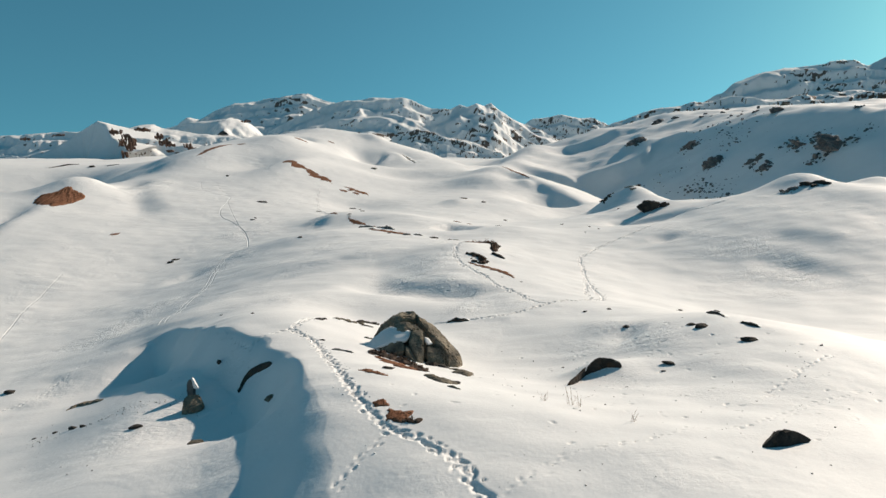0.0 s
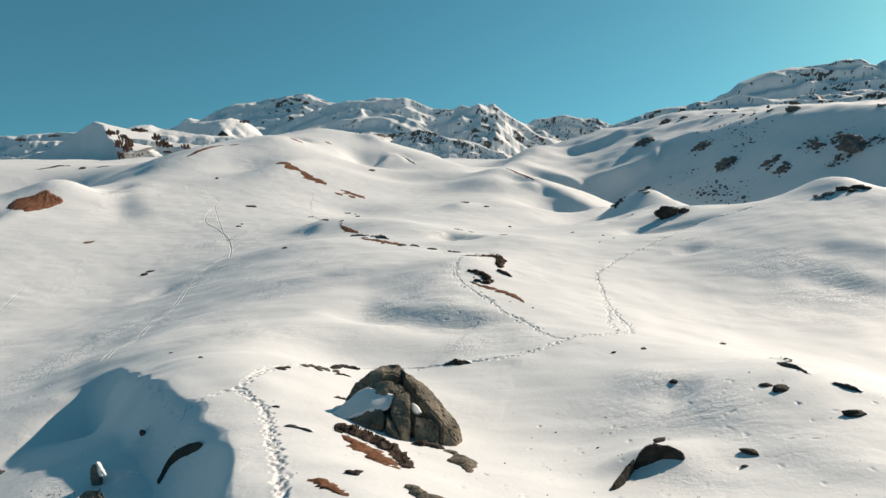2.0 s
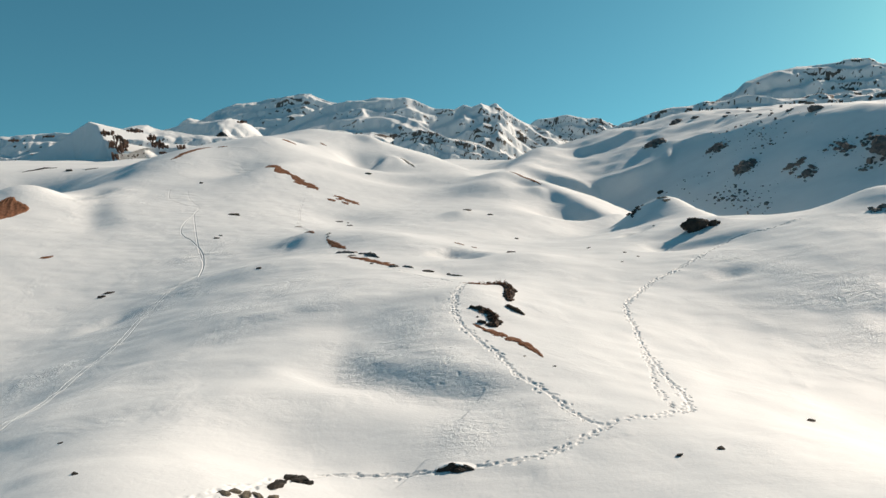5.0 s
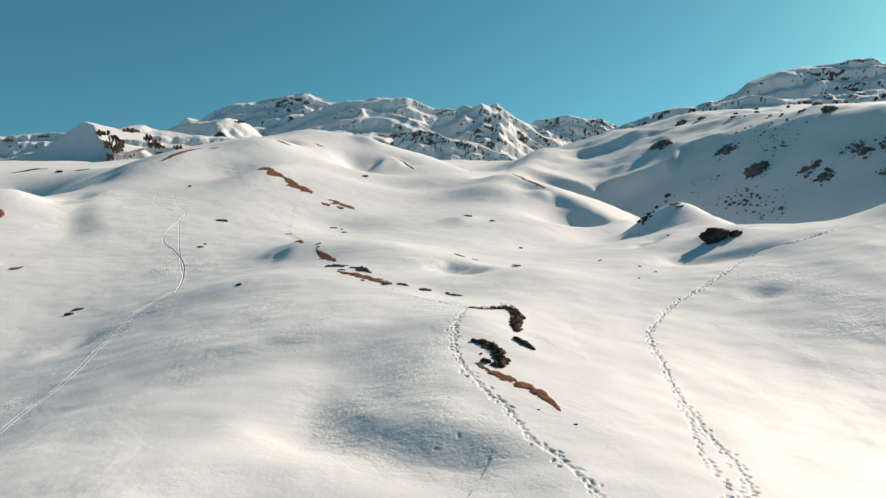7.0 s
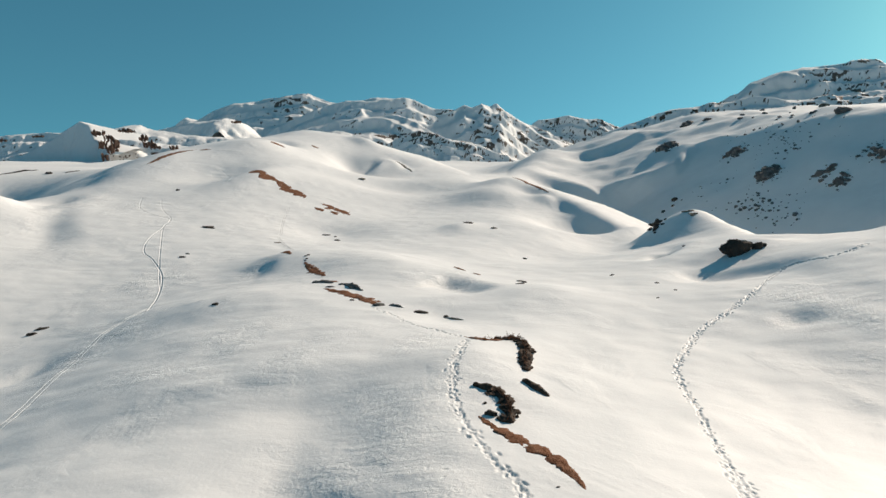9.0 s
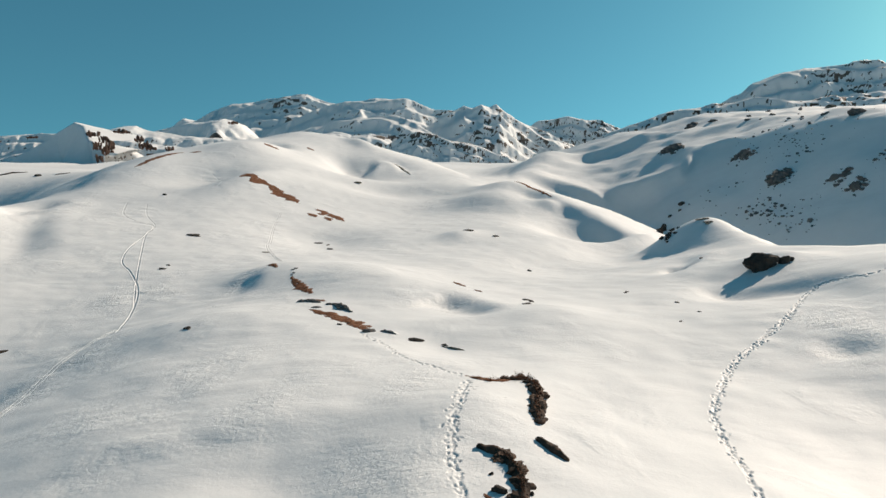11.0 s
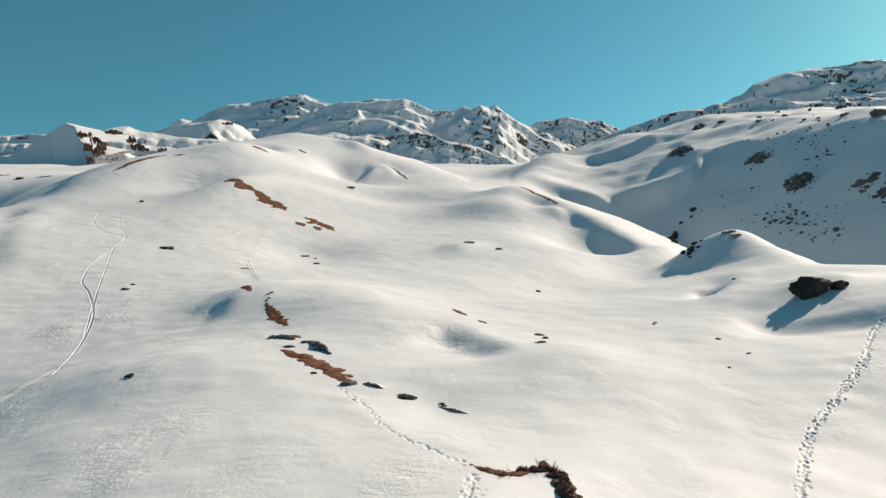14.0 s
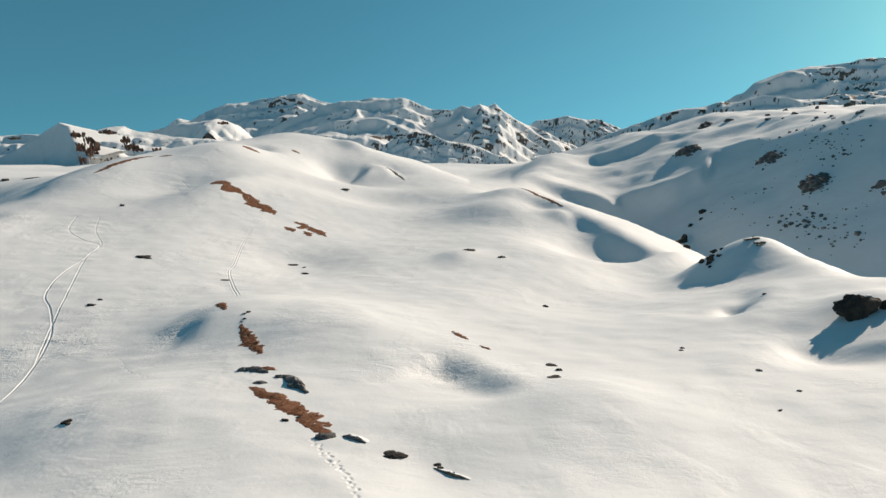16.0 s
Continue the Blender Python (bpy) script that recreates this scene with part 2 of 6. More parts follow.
def height(x, y):
    """The snow's height, without tracks."""
    x, y = np.asarray(x, float), np.asarray(y, float)
    z = BASE + TILT_X * np.clip(x, -110, 150) / 50 + TILT_Y * np.clip(y, -30, 270) / 100
    for cx, cy, rise, a, b, th in SWELLS:
        u, v = (x - cx) * math.cos(th) + (y - cy) * math.sin(th), (y - cy) * math.cos(th) - (x - cx) * math.sin(th)
        near = (np.abs(u) < 4.2 * a) & (np.abs(v) < 4.2 * b)
        z = z + np.where(near, rise * np.exp(-0.5 * np.where(near, (u / a) ** 2 + (v / b) ** 2, 0)), 0)
    for bank in BANKS:
        z = z + bank(x, y)
    z = z + (0.45 * wave(x, y * 1.5, 20, 51) + 0.25 * wave(x, y, 9, 52)) * step(195, 225, y) * (1 - step(330, 400, y)) * step(10, 30, x)
    z = slope(x, y, shoulder(x, y, spur(x, y, saddle(x, y, z))))
    late = 40 * step(5, 35, x)
    far = step(240 + late, 330 + late, y) * (1 - 0.999 * step(70, 120, x) * (1 - step(330, 420, y)))
    z = z * (1 - far) + (-11 - 0.065 * np.maximum(y - 340, 0) + 1.2 * wave(x, y, 140, 5) + 0.6 * wave(x, y, 50, 6) + 1.5 * wave(x, y, 80, 7) * step(-40, -100, x)) * far
    soft = step(15, 60, np.abs(y - 40) + 0.4 * np.abs(x))
    return z + 0.07 * wave(x, y, 7, 11) * (1 - 0.4 * soft) + 0.14 * wave(x, y, 23, 12) * soft + 0.03 * wave(x, y * 1.4, 2.6, 13) + 0.06 * wave(x * 0.6 + y * 0.3, y, 11, 14) * soft


BANKS, SCOURS, FINE = [], [], []


def segments(x, y, points):
    """Distance to a line of places (positive to its left), and how far along it, 0 to 1."""
    p = np.array(points, float)
    parts = np.hypot(*np.diff(p, axis=0).T)
    total, gone, best, side, place = parts.sum(), 0.0, np.full(np.shape(x), 1e9), np.zeros(np.shape(x)), np.zeros(np.shape(x))
    for a, b, l in zip(p[:-1], p[1:], parts):
        ux, uy = (b - a) / l
        s = np.clip((x - a[0]) * ux + (y - a[1]) * uy, 0, l)
        dx, dy = x - a[0] - ux * s, y - a[1] - uy * s
        d = np.hypot(dx, dy)
        closer = d < best
        best = np.where(closer, d, best)
        side = np.where(closer, np.sign(ux * dy - uy * dx), side)
        place = np.where(closer, (gone + s) / total, place)
        gone += l
    return best * side, place


def bank(points, drop, width, recover, lip=0.0, ends=0.2):
    """A lee bank: left of the line the snow falls by drop within width and comes up again over recover; lip: a crest of blown snow on the edge."""
    p = np.array(points, float)
    reach = 3.5 * recover + width
    lo, hi = p.min(0) - reach, p.max(0) + reach

    def shape(x, y):
        out = np.zeros(np.shape(x))
        k = (x > lo[0]) & (x < hi[0]) & (y > lo[1]) & (y < hi[1])
        if k.any():
            X, Y = x[k], y[k]
            d, s = segments(X + 0.25 * width * wave(X, Y, 5 * width, 21), Y + 0.25 * width * wave(X, Y, 5 * width, 22), p)
            fade = step(0, ends, s) * (1 - step(1 - ends, 1, s))
            v = np.where(d > 0, -drop * step(0, width, d) * np.exp(-np.maximum(d - width, 0) / recover), 0)
            out[k] = fade * (v + lip * np.exp(-(d / (0.6 * width)) ** 2))
        return out
    BANKS.append(shape)


def lee(points, width, recover):
    """A long lee bank whose drop changes along its crest: places x, y and drop."""
    p = np.array(points, float)
    gone = np.r_[0, np.cumsum(np.hypot(*np.diff(p[:, :2], axis=0).T))]
    lo, hi = p[:, :2].min(0) - 14, p[:, :2].max(0) + 14

    def shape(x, y):
        out = np.zeros(np.shape(x))
        k = (x > lo[0]) & (x < hi[0]) & (y > lo[1]) & (y < hi[1])
        if k.any():
            X, Y = x[k], y[k]
            d, s = segments(X + 0.18 * wave(X, Y, 2.6, 21), Y + 0.18 * wave(X, Y, 2.6, 22), p[:, :2])
            drop = np.interp(s, gone / gone[-1], p[:, 2]) * step(0, 0.06, s) * (1 - step(0.94, 1, s))
            out[k] = np.where(d > 0, -drop * step(-0.15, width, d) * np.exp(-np.maximum(d - width, 0) / recover), 0) + 0.05 * drop * np.exp(-(d / 0.7) ** 2)
        return out
    BANKS.append(shape)
    x, y = np.interp(np.arange(0, gone[-1], 0.3), gone, p[:, 0]), np.interp(np.arange(0, gone[-1], 0.3), gone, p[:, 1])
    FINE.append((x, y))


def scour(x, y, across, along, strength):
    """A patch where the wind has torn the crust."""
    SCOURS.append((x, y, across, along, strength))


def mound(x0, y0, rise, radius):
    """A cone of blown snow with a blunt top."""
    def shape(x, y):
        d = np.hypot(x - x0, y - y0) / radius
        return rise * np.maximum(0, np.sqrt(1.02) - np.sqrt(d * d + 0.02)) * (d < 1)
    BANKS.append(shape)


def spur(x, y, z):
    """The long spur that runs down from the hill to the mound, steeper towards its end."""
    d, s = segments(x, y, [(15, 170), (17.5, 165), (22, 156), (25.5, 148), (28.5, 139), (32, 129)])
    crest = np.interp(s, [0, 0.12, 0.34, 0.55, 0.77, 1], [-1.6, -1.9, -2.7, -3.9, -5.3, -7.2])
    away = np.sqrt(d * d + 4) - 2
    roof = crest - away * np.where(d > 0, 0.32, 0.42 + 0.68 * step(0.1, 0.5, s)) - z
    here = step(-18, -12, -np.abs(d))
    return z + here * np.where(roof > 8, roof, 0.5 * np.log1p(np.exp(np.clip(roof, -20, 8) / 0.5)))


def shoulder(x, y, z):
    """The round western shoulder of the long hill."""
    w, u = 0.87 * (x + 69.5) + 0.5 * (y - 167), 0.87 * (y - 167) - 0.5 * (x + 69.5)
    here = step(-28, 2, u) * (1 - step(60, 100, u)) * step(-130, -90, w) * (1 - step(40, 60, w))
    z2 = z + 3.2 * np.exp(-((w - 4) / 14) ** 2 - (u / 30) ** 2)
    c = np.clip(w, -26, 45)
    d = 0.2 + 0.37 * c - 0.0048 * c * c - 0.05 * u - z2
    z2 = z2 + np.minimum(d, 0) - 0.8 * np.log1p(np.exp(-np.abs(d) / 0.8))
    return z + here * (z2 - z)


def saddle(x, y, z):
    """The ground sinks to a low saddle beyond the long hill, so that the ridge behind it shows."""
    reach = np.maximum(y - 37, 1)
    u = (x - 1) / reach
    top = 12.1 + reach * np.interp(u, [-0.16, -0.124, -0.071, -0.003, 0.04, 0.1, 0.16], [-0.028, -0.034, -0.043, -0.0775, -0.094, -0.094, -0.07])
    share = step(180, 205, y) * (1 - step(0.07, 0.19, u)) * step(-0.16, -0.13, u)
    return z + (np.minimum(z, soft_low(z, top, 0.6)) - z) * share


def soft_low(a, b, k):
    """The lower of two surfaces with a rounded edge."""
    d = np.clip((a - b) / k, -30, 30)
    return np.minimum(a, b) - k * np.log1p(np.exp(-np.abs(d)))


def slope(x, y, z):
    """The long shaded face with its sunlit shoulder above, and the bench that ends in a blunt nose."""
    face = 2.5 + 0.68 * (x - 72.0) + 0.079 * (y - 188.7) - 0.68 * (np.interp(y, [40, 70, 95, 115, 131], [130, 108, 80, 70, 66]) - 66)
    face = face + 0.16 * wave(x, y, 8, 33) + 0.25 * wave(x, y, 17, 34) + 0.4 * wave(x * 1.3 + 0.35 * y, y * 0.55, 22, 36)
    edge = np.interp(x, [10, 21, 34, 41, 50, 61, 63.5, 66, 70, 76], [222, 215, 205, 201, 199, 199, 202, 207, 209, 203]) + 1.2 * wave(x, 0 * y, 12, 37)
    face = face + 10 * step(-2, 8, y - edge) + 14 * step(12, 40, y - edge)
    flat = 7.8 + 0.33 * np.minimum(x - 81.3, 11.7) + 0.05 * np.maximum(x - 93, 0) + 2.0 * (1 - step(188, 214, y))
    rise = y - 249 - 0.12 * (53 - x) - 2.0 * wave(x, 0 * y, 14, 40)
    flat = flat + 2.4 * step(0, 5, rise) * step(12, 30, x) * (1 - step(66, 80, x)) - 0.09 * np.clip(233 - y, 0, 40) * (1 - step(60, 70, x))
    flat = flat + 0.75 * wave(x * 0.7, y * 1.4, 21, 38) + 0.3 * wave(x, y * 1.5, 9, 39)
    top = soft_low(face, flat, 0.55)
    d = (top - z) / 1.2
    return z + 1.2 * (np.maximum(d, 0) + np.log1p(np.exp(-np.abs(np.clip(d, -30, 30)))) * (np.abs(d) < 12))


# the lee side of the foreground crest
lee([(-1.7, 9, 0.7), (-2.5, 13, 0.62), (-3.4, 17.4, 0.45), (-4.3, 20.4, 0.65), (-5.1, 22.9, 1.5), (-6.3, 26, 0.95), (-7.6, 27.9, 1.05), (-9.1, 29.6, 0.92), (-10.6, 31.6, 1.0), (-12.6, 34.2, 1.12), (-15, 37.6, 2.13), (-17, 41, 0.1), (-19.5, 45, 0.1)], 2.1, 3.0)
# the steep front of the first dome
bank([(6.5, 45.0), (3.5, 46.5), (-1.5, 48.5), (-6, 51)], 0.65, 3.0, 5.0, 0.05, 0.35)
# scours in the middle
bank([(-15.2, 89.5), (-15.8, 92), (-15.4, 95.5)], 0.32, 2.2, 2.4, 0.1, 0.35)
bank([(6.5, 79), (4.5, 83), (2, 87)], 0.6, 2.5, 3.0, 0.1, 0.35)
# the ridge beyond the bowl, the mound at its end and the step under the bench
mound(34.5, 115.5, 2.2, 8.5)
swell(46, 226, -3.5, 18, 15, 0)
bank([(62, 199), (50, 200), (41, 203), (34, 208), (27, 214), (21, 221)], 4.5, 5.5, 16.0, 0.1, 0.6)
bank([(33, 86.0), (29, 86.2), (26, 87.2), (23, 90)], 0.7, 3.0, 4.5, 0.0, 0.35)
bank([(22, 92), (27, 97), (30, 104)], 0.6, 2.5, 3.0, 0.2, 0.35)
# the long hill's shaded edge
swell(-70, 128, 3.0, 5.0, 5, 0)
bank([(-44, 109), (-50, 119), (-56, 130), (-60, 140)], 1.0, 5.5, 9.0, 0.0, 0.3)
bank([(-20, 192), (-16, 198), (-14, 206)], 1.0, 4.0, 4.0, 0.3, 0.35)
# the level ground below the lee side, and two humps on the rise
swell(-19, 15, 2.0, 6, 6, 0)
swell(-7, 17, -0.4, 2, 5, 0)
swell(31.2, 92.6, 1.0, 2.4, 1.8, 0)
swell(25.5, 86.5, -0.6, 2.5, 3.0, 40)
swell(46.2, 85, 1.9, 2.8, 4, 0)
swell(54, 81, 1.5, 2.8, 4, 0)
swell(50.3, 82, -0.7, 1.6, 4, 0)
swell(21.5, 135, -2.2, 5, 7, 20)
swell(7.1, 24.6, 0.35, 0.9, 0.6, 30)
swell(6.2, 25.1, 0.35, 0.8, 0.5, 20)
# smaller drifts with a shaded side
bank([(-59.9, 88.8), (-65.4, 103.5), (-70.2, 118.5)], 1.6, 5.0, 6.0, 0.2, 0.35)
bank([(-59.9, 127.6), (-60.5, 136.3), (-62.2, 147.0)], 0.8, 3.5, 4.0, 0.1, 0.4)
bank([(27.5, 69.6), (26.4, 71.5), (25.1, 73.5)], 0.45, 2.5, 4.5, 0.0, 0.45)
bank([(36.0, 51.3), (35.1, 55.0), (33.0, 60.4), (29.7, 65.0)], 0.25, 2.5, 4.0, 0.05, 0.45)
bank([(39.2, 58.6), (36.9, 62.7), (34.0, 68.1)], 0.2, 2.5, 4.0, 0.05, 0.45)
bank([(10.5, 30.0), (9.5, 31.2), (8.0, 31.5)], 0.45, 1.8, 4.0, 0.0, 0.4)
bank([(-29.0, 76.5), (-31.0, 73.0), (-32.0, 68.5)], 0.35, 2.4, 3.6, 0.05, 0.4)
bank([(27.3, 97.4), (26.4, 99.5), (23.8, 99.8), (21.0, 96.9)], 0.5, 2.0, 2.5, 0.1, 0.35)
bank([(-16.8, 206.8), (-13.1, 203.6), (-9.8, 195.0)], 0.6, 3.0, 3.0, 0.3, 0.35)
bank([(2.8, 45.9), (1.8, 51.3), (1.1, 56.7), (0.9, 59.5)], 1.0, 6.5, 7.0, 0.0, 0.35)
bank([(3.6, 42.8), (2.7, 43.8), (1.5, 45.0), (0.2, 46.0), (-1.2, 47.7), (-3.0, 50.5), (-4.6, 53)], 0.2, 1.8, 2.4, 0.02, 0.3)
bank([(-62, 150), (-67, 165), (-72, 178), (-80, 192)], 1.6, 5.0, 8.0, 0.0, 0.3)
bank([(-60.0, 128), (-63.5, 137), (-62.5, 145)], 0.8, 3.0, 4.0, 0.1, 0.35)
bank([(3.3, 83.0), (1.7, 86.7), (0.1, 86.8)], 0.4, 1.6, 5.0, 0.0, 0.35)
# wind-torn crust
scour(-2.0, 52.4, 3.5, 5.3, 0.50)
scour(-2.7, 47.6, 2.5, 3.8, 0.40)
scour(-58.9, 131.3, 3.6, 8.0, 1.00)
scour(-29.2, 95.4, 3.4, 7.4, 0.80)
scour(-18.0, 94.8, 1.8, 4.0, 0.90)
scour(-51.1, 133.7, 2.8, 6.1, 0.60)
scour(-48.7, 109.3, 4.4, 9.6, 0.40)
scour(-14.0, 65.5, 3.9, 5.8, 0.50)
scour(-6.8, 60.9, 2.6, 3.9, 0.50)
scour(-1.5, 84.3, 2.0, 3.0, 0.50)
scour(-10.0, 26.1, 2.3, 3.5, 0.50)
scour(8.5, 30.1, 1.8, 2.7, 1.00)
scour(2.1, 44.4, 1.7, 2.6, 0.6)
scour(-0.6, 46.2, 2.6, 2.2, 0.6)
scour(-3.2, 50.0, 2.2, 2.6, 0.5)
scour(-72, 178, 6.0, 12.0, 1.2)
scour(1.4, 39.8, 1.5, 2.3, 0.60)
scour(-60.4, 134.2, 4.2, 9.2, 1.40)
scour(29.8, 59.6, 4.3, 9.5, 0.70)
scour(26.9, 67.7, 4.4, 6.6, 0.40)
scour(-0.3, 62.2, 2.0, 3.0, 0.50)
scour(2.2, 85.2, 2.6, 5.8, 0.60)
scour(25.7, 71.8, 3.3, 4.9, 0.70)
scour(-24.7, 73.3, 3.4, 7.6, 0.45)
scour(-26.1, 50.4, 3.1, 6.7, 0.80)
scour(-25.6, 56.1, 1.9, 4.3, 0.60)


# ---- tracks in the snow: each footprint and each groove is pressed into the ground ----
PRINTS, GROOVES = [], []


def along(points, spacing):
    """Points and headings at even steps on a soft line through a few places."""
    p = np.array(points, float)
    if len(p) > 2:
        q = [p[0]]
        for i in range(len(p) - 1):
            a, b, c, d = p[max(i - 1, 0)], p[i], p[i + 1], p[min(i + 2, len(p) - 1)]
            for s in np.linspace(0, 1, 13)[1:]:
                q.append(0.5 * (2 * b + (c - a) * s + (2 * a - 5 * b + 4 * c - d) * s * s + (3 * b - a - 3 * c + d) * s ** 3))
        p = np.array(q)
    d = np.r_[0, np.cumsum(np.hypot(*np.diff(p, axis=0).T))]
    s = np.arange(0, d[-1], spacing)
    x, y = np.interp(s, d, p[:, 0]), np.interp(s, d, p[:, 1])
    return x, y, np.arctan2(np.gradient(y), np.gradient(x)) if len(s) > 1 else np.zeros(len(s))


def footprints(points, stride=0.42, gap=0.1, size=0.12, depth=0.13, seed=0, mess=0.06, lanes=1):
    r = np.random.RandomState(seed)
    if lanes > 1:
        GROOVES.append((*along(points, 0.12)[:2], 0.12, 0.22 * depth))
    for lane in range(lanes):
        x, y, h = along(points, 0.6 * stride)
        for i in range(len(x)):
            side = (0.6 * gap if i % 2 else -0.6 * gap) + (lane - (lanes - 1) / 2) * 0.13 + r.normal() * 0.5 * mess
            PRINTS.append((x[i] - math.sin(h[i]) * side + r.normal() * mess, y[i] + math.cos(h[i]) * side + r.normal() * mess,
                           h[i] + r.normal() * 0.4, 0.78 * size * r.uniform(0.6, 1.3), 0.5 * depth * r.uniform(0.5, 1.25)))


def groove(points, gap=0.0, width=0.13, depth=0.09):
    x, y, h = along(points, 0.12)
    for side in ((-gap, gap) if gap else (0.0,)):
        GROOVES.append((x - np.sin(h) * side, y + np.cos(h) * side, width, depth))


# the deep boot trail over the crest, past the boulder to the fork
footprints([(1.1, 12.9), (0.8, 13.3), (0.3, 14.4), (-0.3, 15.2), (-1.0, 15.9), (-1.5, 16.4), (-2.0, 17.4), (-2.6, 18.7), (-3.3, 20.7), (-3.9, 22.8), (-4.7, 25.1), (-5.6, 27.7), (-6.3, 28.7), (-7.1, 29.7)], 0.24, 0.06, 0.1, 0.17, 1, 0.06, 2)
footprints([(-7.0, 29.6), (-7.0, 30.4), (-7.0, 31.4), (-6.7, 32.5), (-5.8, 34.0), (-3.7, 37.3), (-1.5, 37.5), (0.4, 37.4), (2.0, 37.5), (3.9, 37.8), (5.5, 38.8), (6.7, 39.8), (7.9, 40.7), (8.9, 40.8), (10.8, 42.2)], 0.3, 0.1, 0.11, 0.14, 2, 0.08, 2)
# on from the fork over the far rise
footprints([(10.8, 42.2), (11.5, 45.5), (11.5, 48.2), (12.3, 54.2), (13.3, 60.7), (14.1, 63.4), (17.2, 68.7), (20.2, 72.0), (24.3, 76.3), (29.8, 83.1), (32.7, 81.5), (36.7, 82.8)], 0.33, 0.12, 0.115, 0.15, 3, 0.07, 2)
footprints([(10.2, 42.1), (10.2, 43.6), (10.5, 45.6), (11.2, 48.7), (11.7, 51.8)], 0.36, 0.11, 0.12, 0.13, 4)
# up the dome
footprints([(6.7, 39.8), (5.8, 41.3), (4.9, 43.9), (4.0, 45.5), (3.3, 48.4), (2.8, 49.1), (2.0, 51.6), (1.4, 54.8), (1.4, 58.0), (2.2, 63.2)], 0.34, 0.12, 0.12, 0.13, 5, 0.08, 2)
footprints([(1.3, 57.2), (1.3, 58.6), (1.6, 60.0), (2.0, 62.7)], 0.4, 0.2, 0.13, 0.12, 6, 0.12)
footprints([(-4.3, 73.7), (-2.5, 70.5), (-1.3, 67.8), (0.2, 65.9), (1.4, 64.7), (2.1, 64.1)], 0.38, 0.1, 0.11, 0.11, 7)
# lighter trails over the near rise
footprints([(10.7, 20.1), (12.2, 21.4), (13.9, 23.0), (15.5, 24.1)], 0.36, 0.1, 0.085, 0.08, 8, 0.04)
footprints([(1.4, 13.0), (2.1, 13.6), (3.0, 14.5), (3.7, 14.7), (4.6, 15.0), (5.7, 15.6), (7.1, 16.2), (9.0, 16.9), (11.7, 18.9), (14.0, 20.0)], 0.34, 0.08, 0.075, 0.05, 9, 0.05)
footprints([(10.6, 29.9), (10.0, 28.6), (9.4, 27.0), (8.8, 25.8)], 0.45, 0.03, 0.07, 0.05, 10)
footprints([(-1.3, 15.9), (-1.9, 15.2), (-2.2, 14.5), (-2.5, 13.6)], 0.32, 0.07, 0.085, 0.08, 11)
footprints([(-7.1, 29.5), (-7.7, 29.2), (-8.2, 28.6), (-9.0, 28.6), (-11.4, 32.2), (-15.2, 38.0)], 0.36, 0.1, 0.11, 0.1, 12, 0.07)
footprints([(-19.3, 43.5), (-21.1, 43.5), (-21.7, 40.7), (-22.2, 38.7), (-22.5, 36.8), (-22.8, 34.5), (-23.9, 33.2)], 0.4, 0.08, 0.09, 0.07, 13, 0.05)
# ski tracks down the long hill
groove([(-19.1, 43.2), (-21.7, 54.0), (-22.1, 60.2), (-24.5, 69.9), (-26.0, 78.3), (-25.3, 84.6)], 0.2, 0.08, 0.06)
groove([(-24.7, 82.9), (-27.2, 91.2), (-29.9, 97.9), (-33.4, 103.8), (-36.3, 108.0), (-38.2, 113.6), (-39.5, 121.6), (-41.0, 127.4), (-44.8, 130.2), (-48.9, 135.0), (-52.0, 142.9)], 0.0, 0.1, 0.07)
groove([(-27.2, 91.2), (-30.6, 99.0), (-34.7, 109.1), (-39.5, 121.6), (-40.8, 127.5), (-45.0, 134.4), (-48.2, 141.8)], 0.0, 0.09, 0.06)
groove([(-26.0, 141.1), (-24.5, 130.3), (-22.7, 121.8), (-21.8, 116.9), (-17.3, 105.5)], 0.13, 0.08, 0.06)
groove([(-38.0, 54.1), (-42.0, 64.0), (-45.4, 76.8)], 0.0, 0.09, 0.05)
footprints([(-27.9, 92.8), (-24.8, 92.5), (-21.5, 91.3), (-18.7, 87.0), (-15.5, 83.4)], 0.45, 0.03, 0.08, 0.05, 14)
groove([(-47.4, 165.4), (-45.6, 166.5), (-40.8, 158.5), (-39.8, 152.0)], 0.0, 0.11, 0.06)
groove([(-46.9, 165.3), (-46.9, 163.8), (-44.3, 161.6), (-42.4, 152.6)], 0.0, 0.1, 0.05)

def strays(x0, x1, y0, y1, count, seed):
    """Single old prints and wind pits, half filled."""
    r = np.random.RandomState(seed)
    for _ in range(count):
        PRINTS.append((r.uniform(x0, x1), r.uniform(y0, y1), r.uniform(0, 6.28), r.uniform(0.04, 0.1), r.uniform(0.015, 0.045)))


strays(3, 15, 14, 31, 110, 71)
strays(-3, 3, 17, 26, 20, 72)
strays(0, 4, 42, 62, 40, 73)


# ---- the ground: one sheet to the horizon, finer where somebody has walked ----
def lines(low, high, first, last, near, grow_low, grow_high):
    out = list(np.arange(first, last + 1e-6, near))
    s = near
    while out[-1] < high:
        s *= grow_high
        out.append(out[-1] + s)
    s, down = near, [first]
    while down[-1] > low:
        s *= grow_low
        down.append(down[-1] - s)
    return np.array(down[:0:-1] + out)


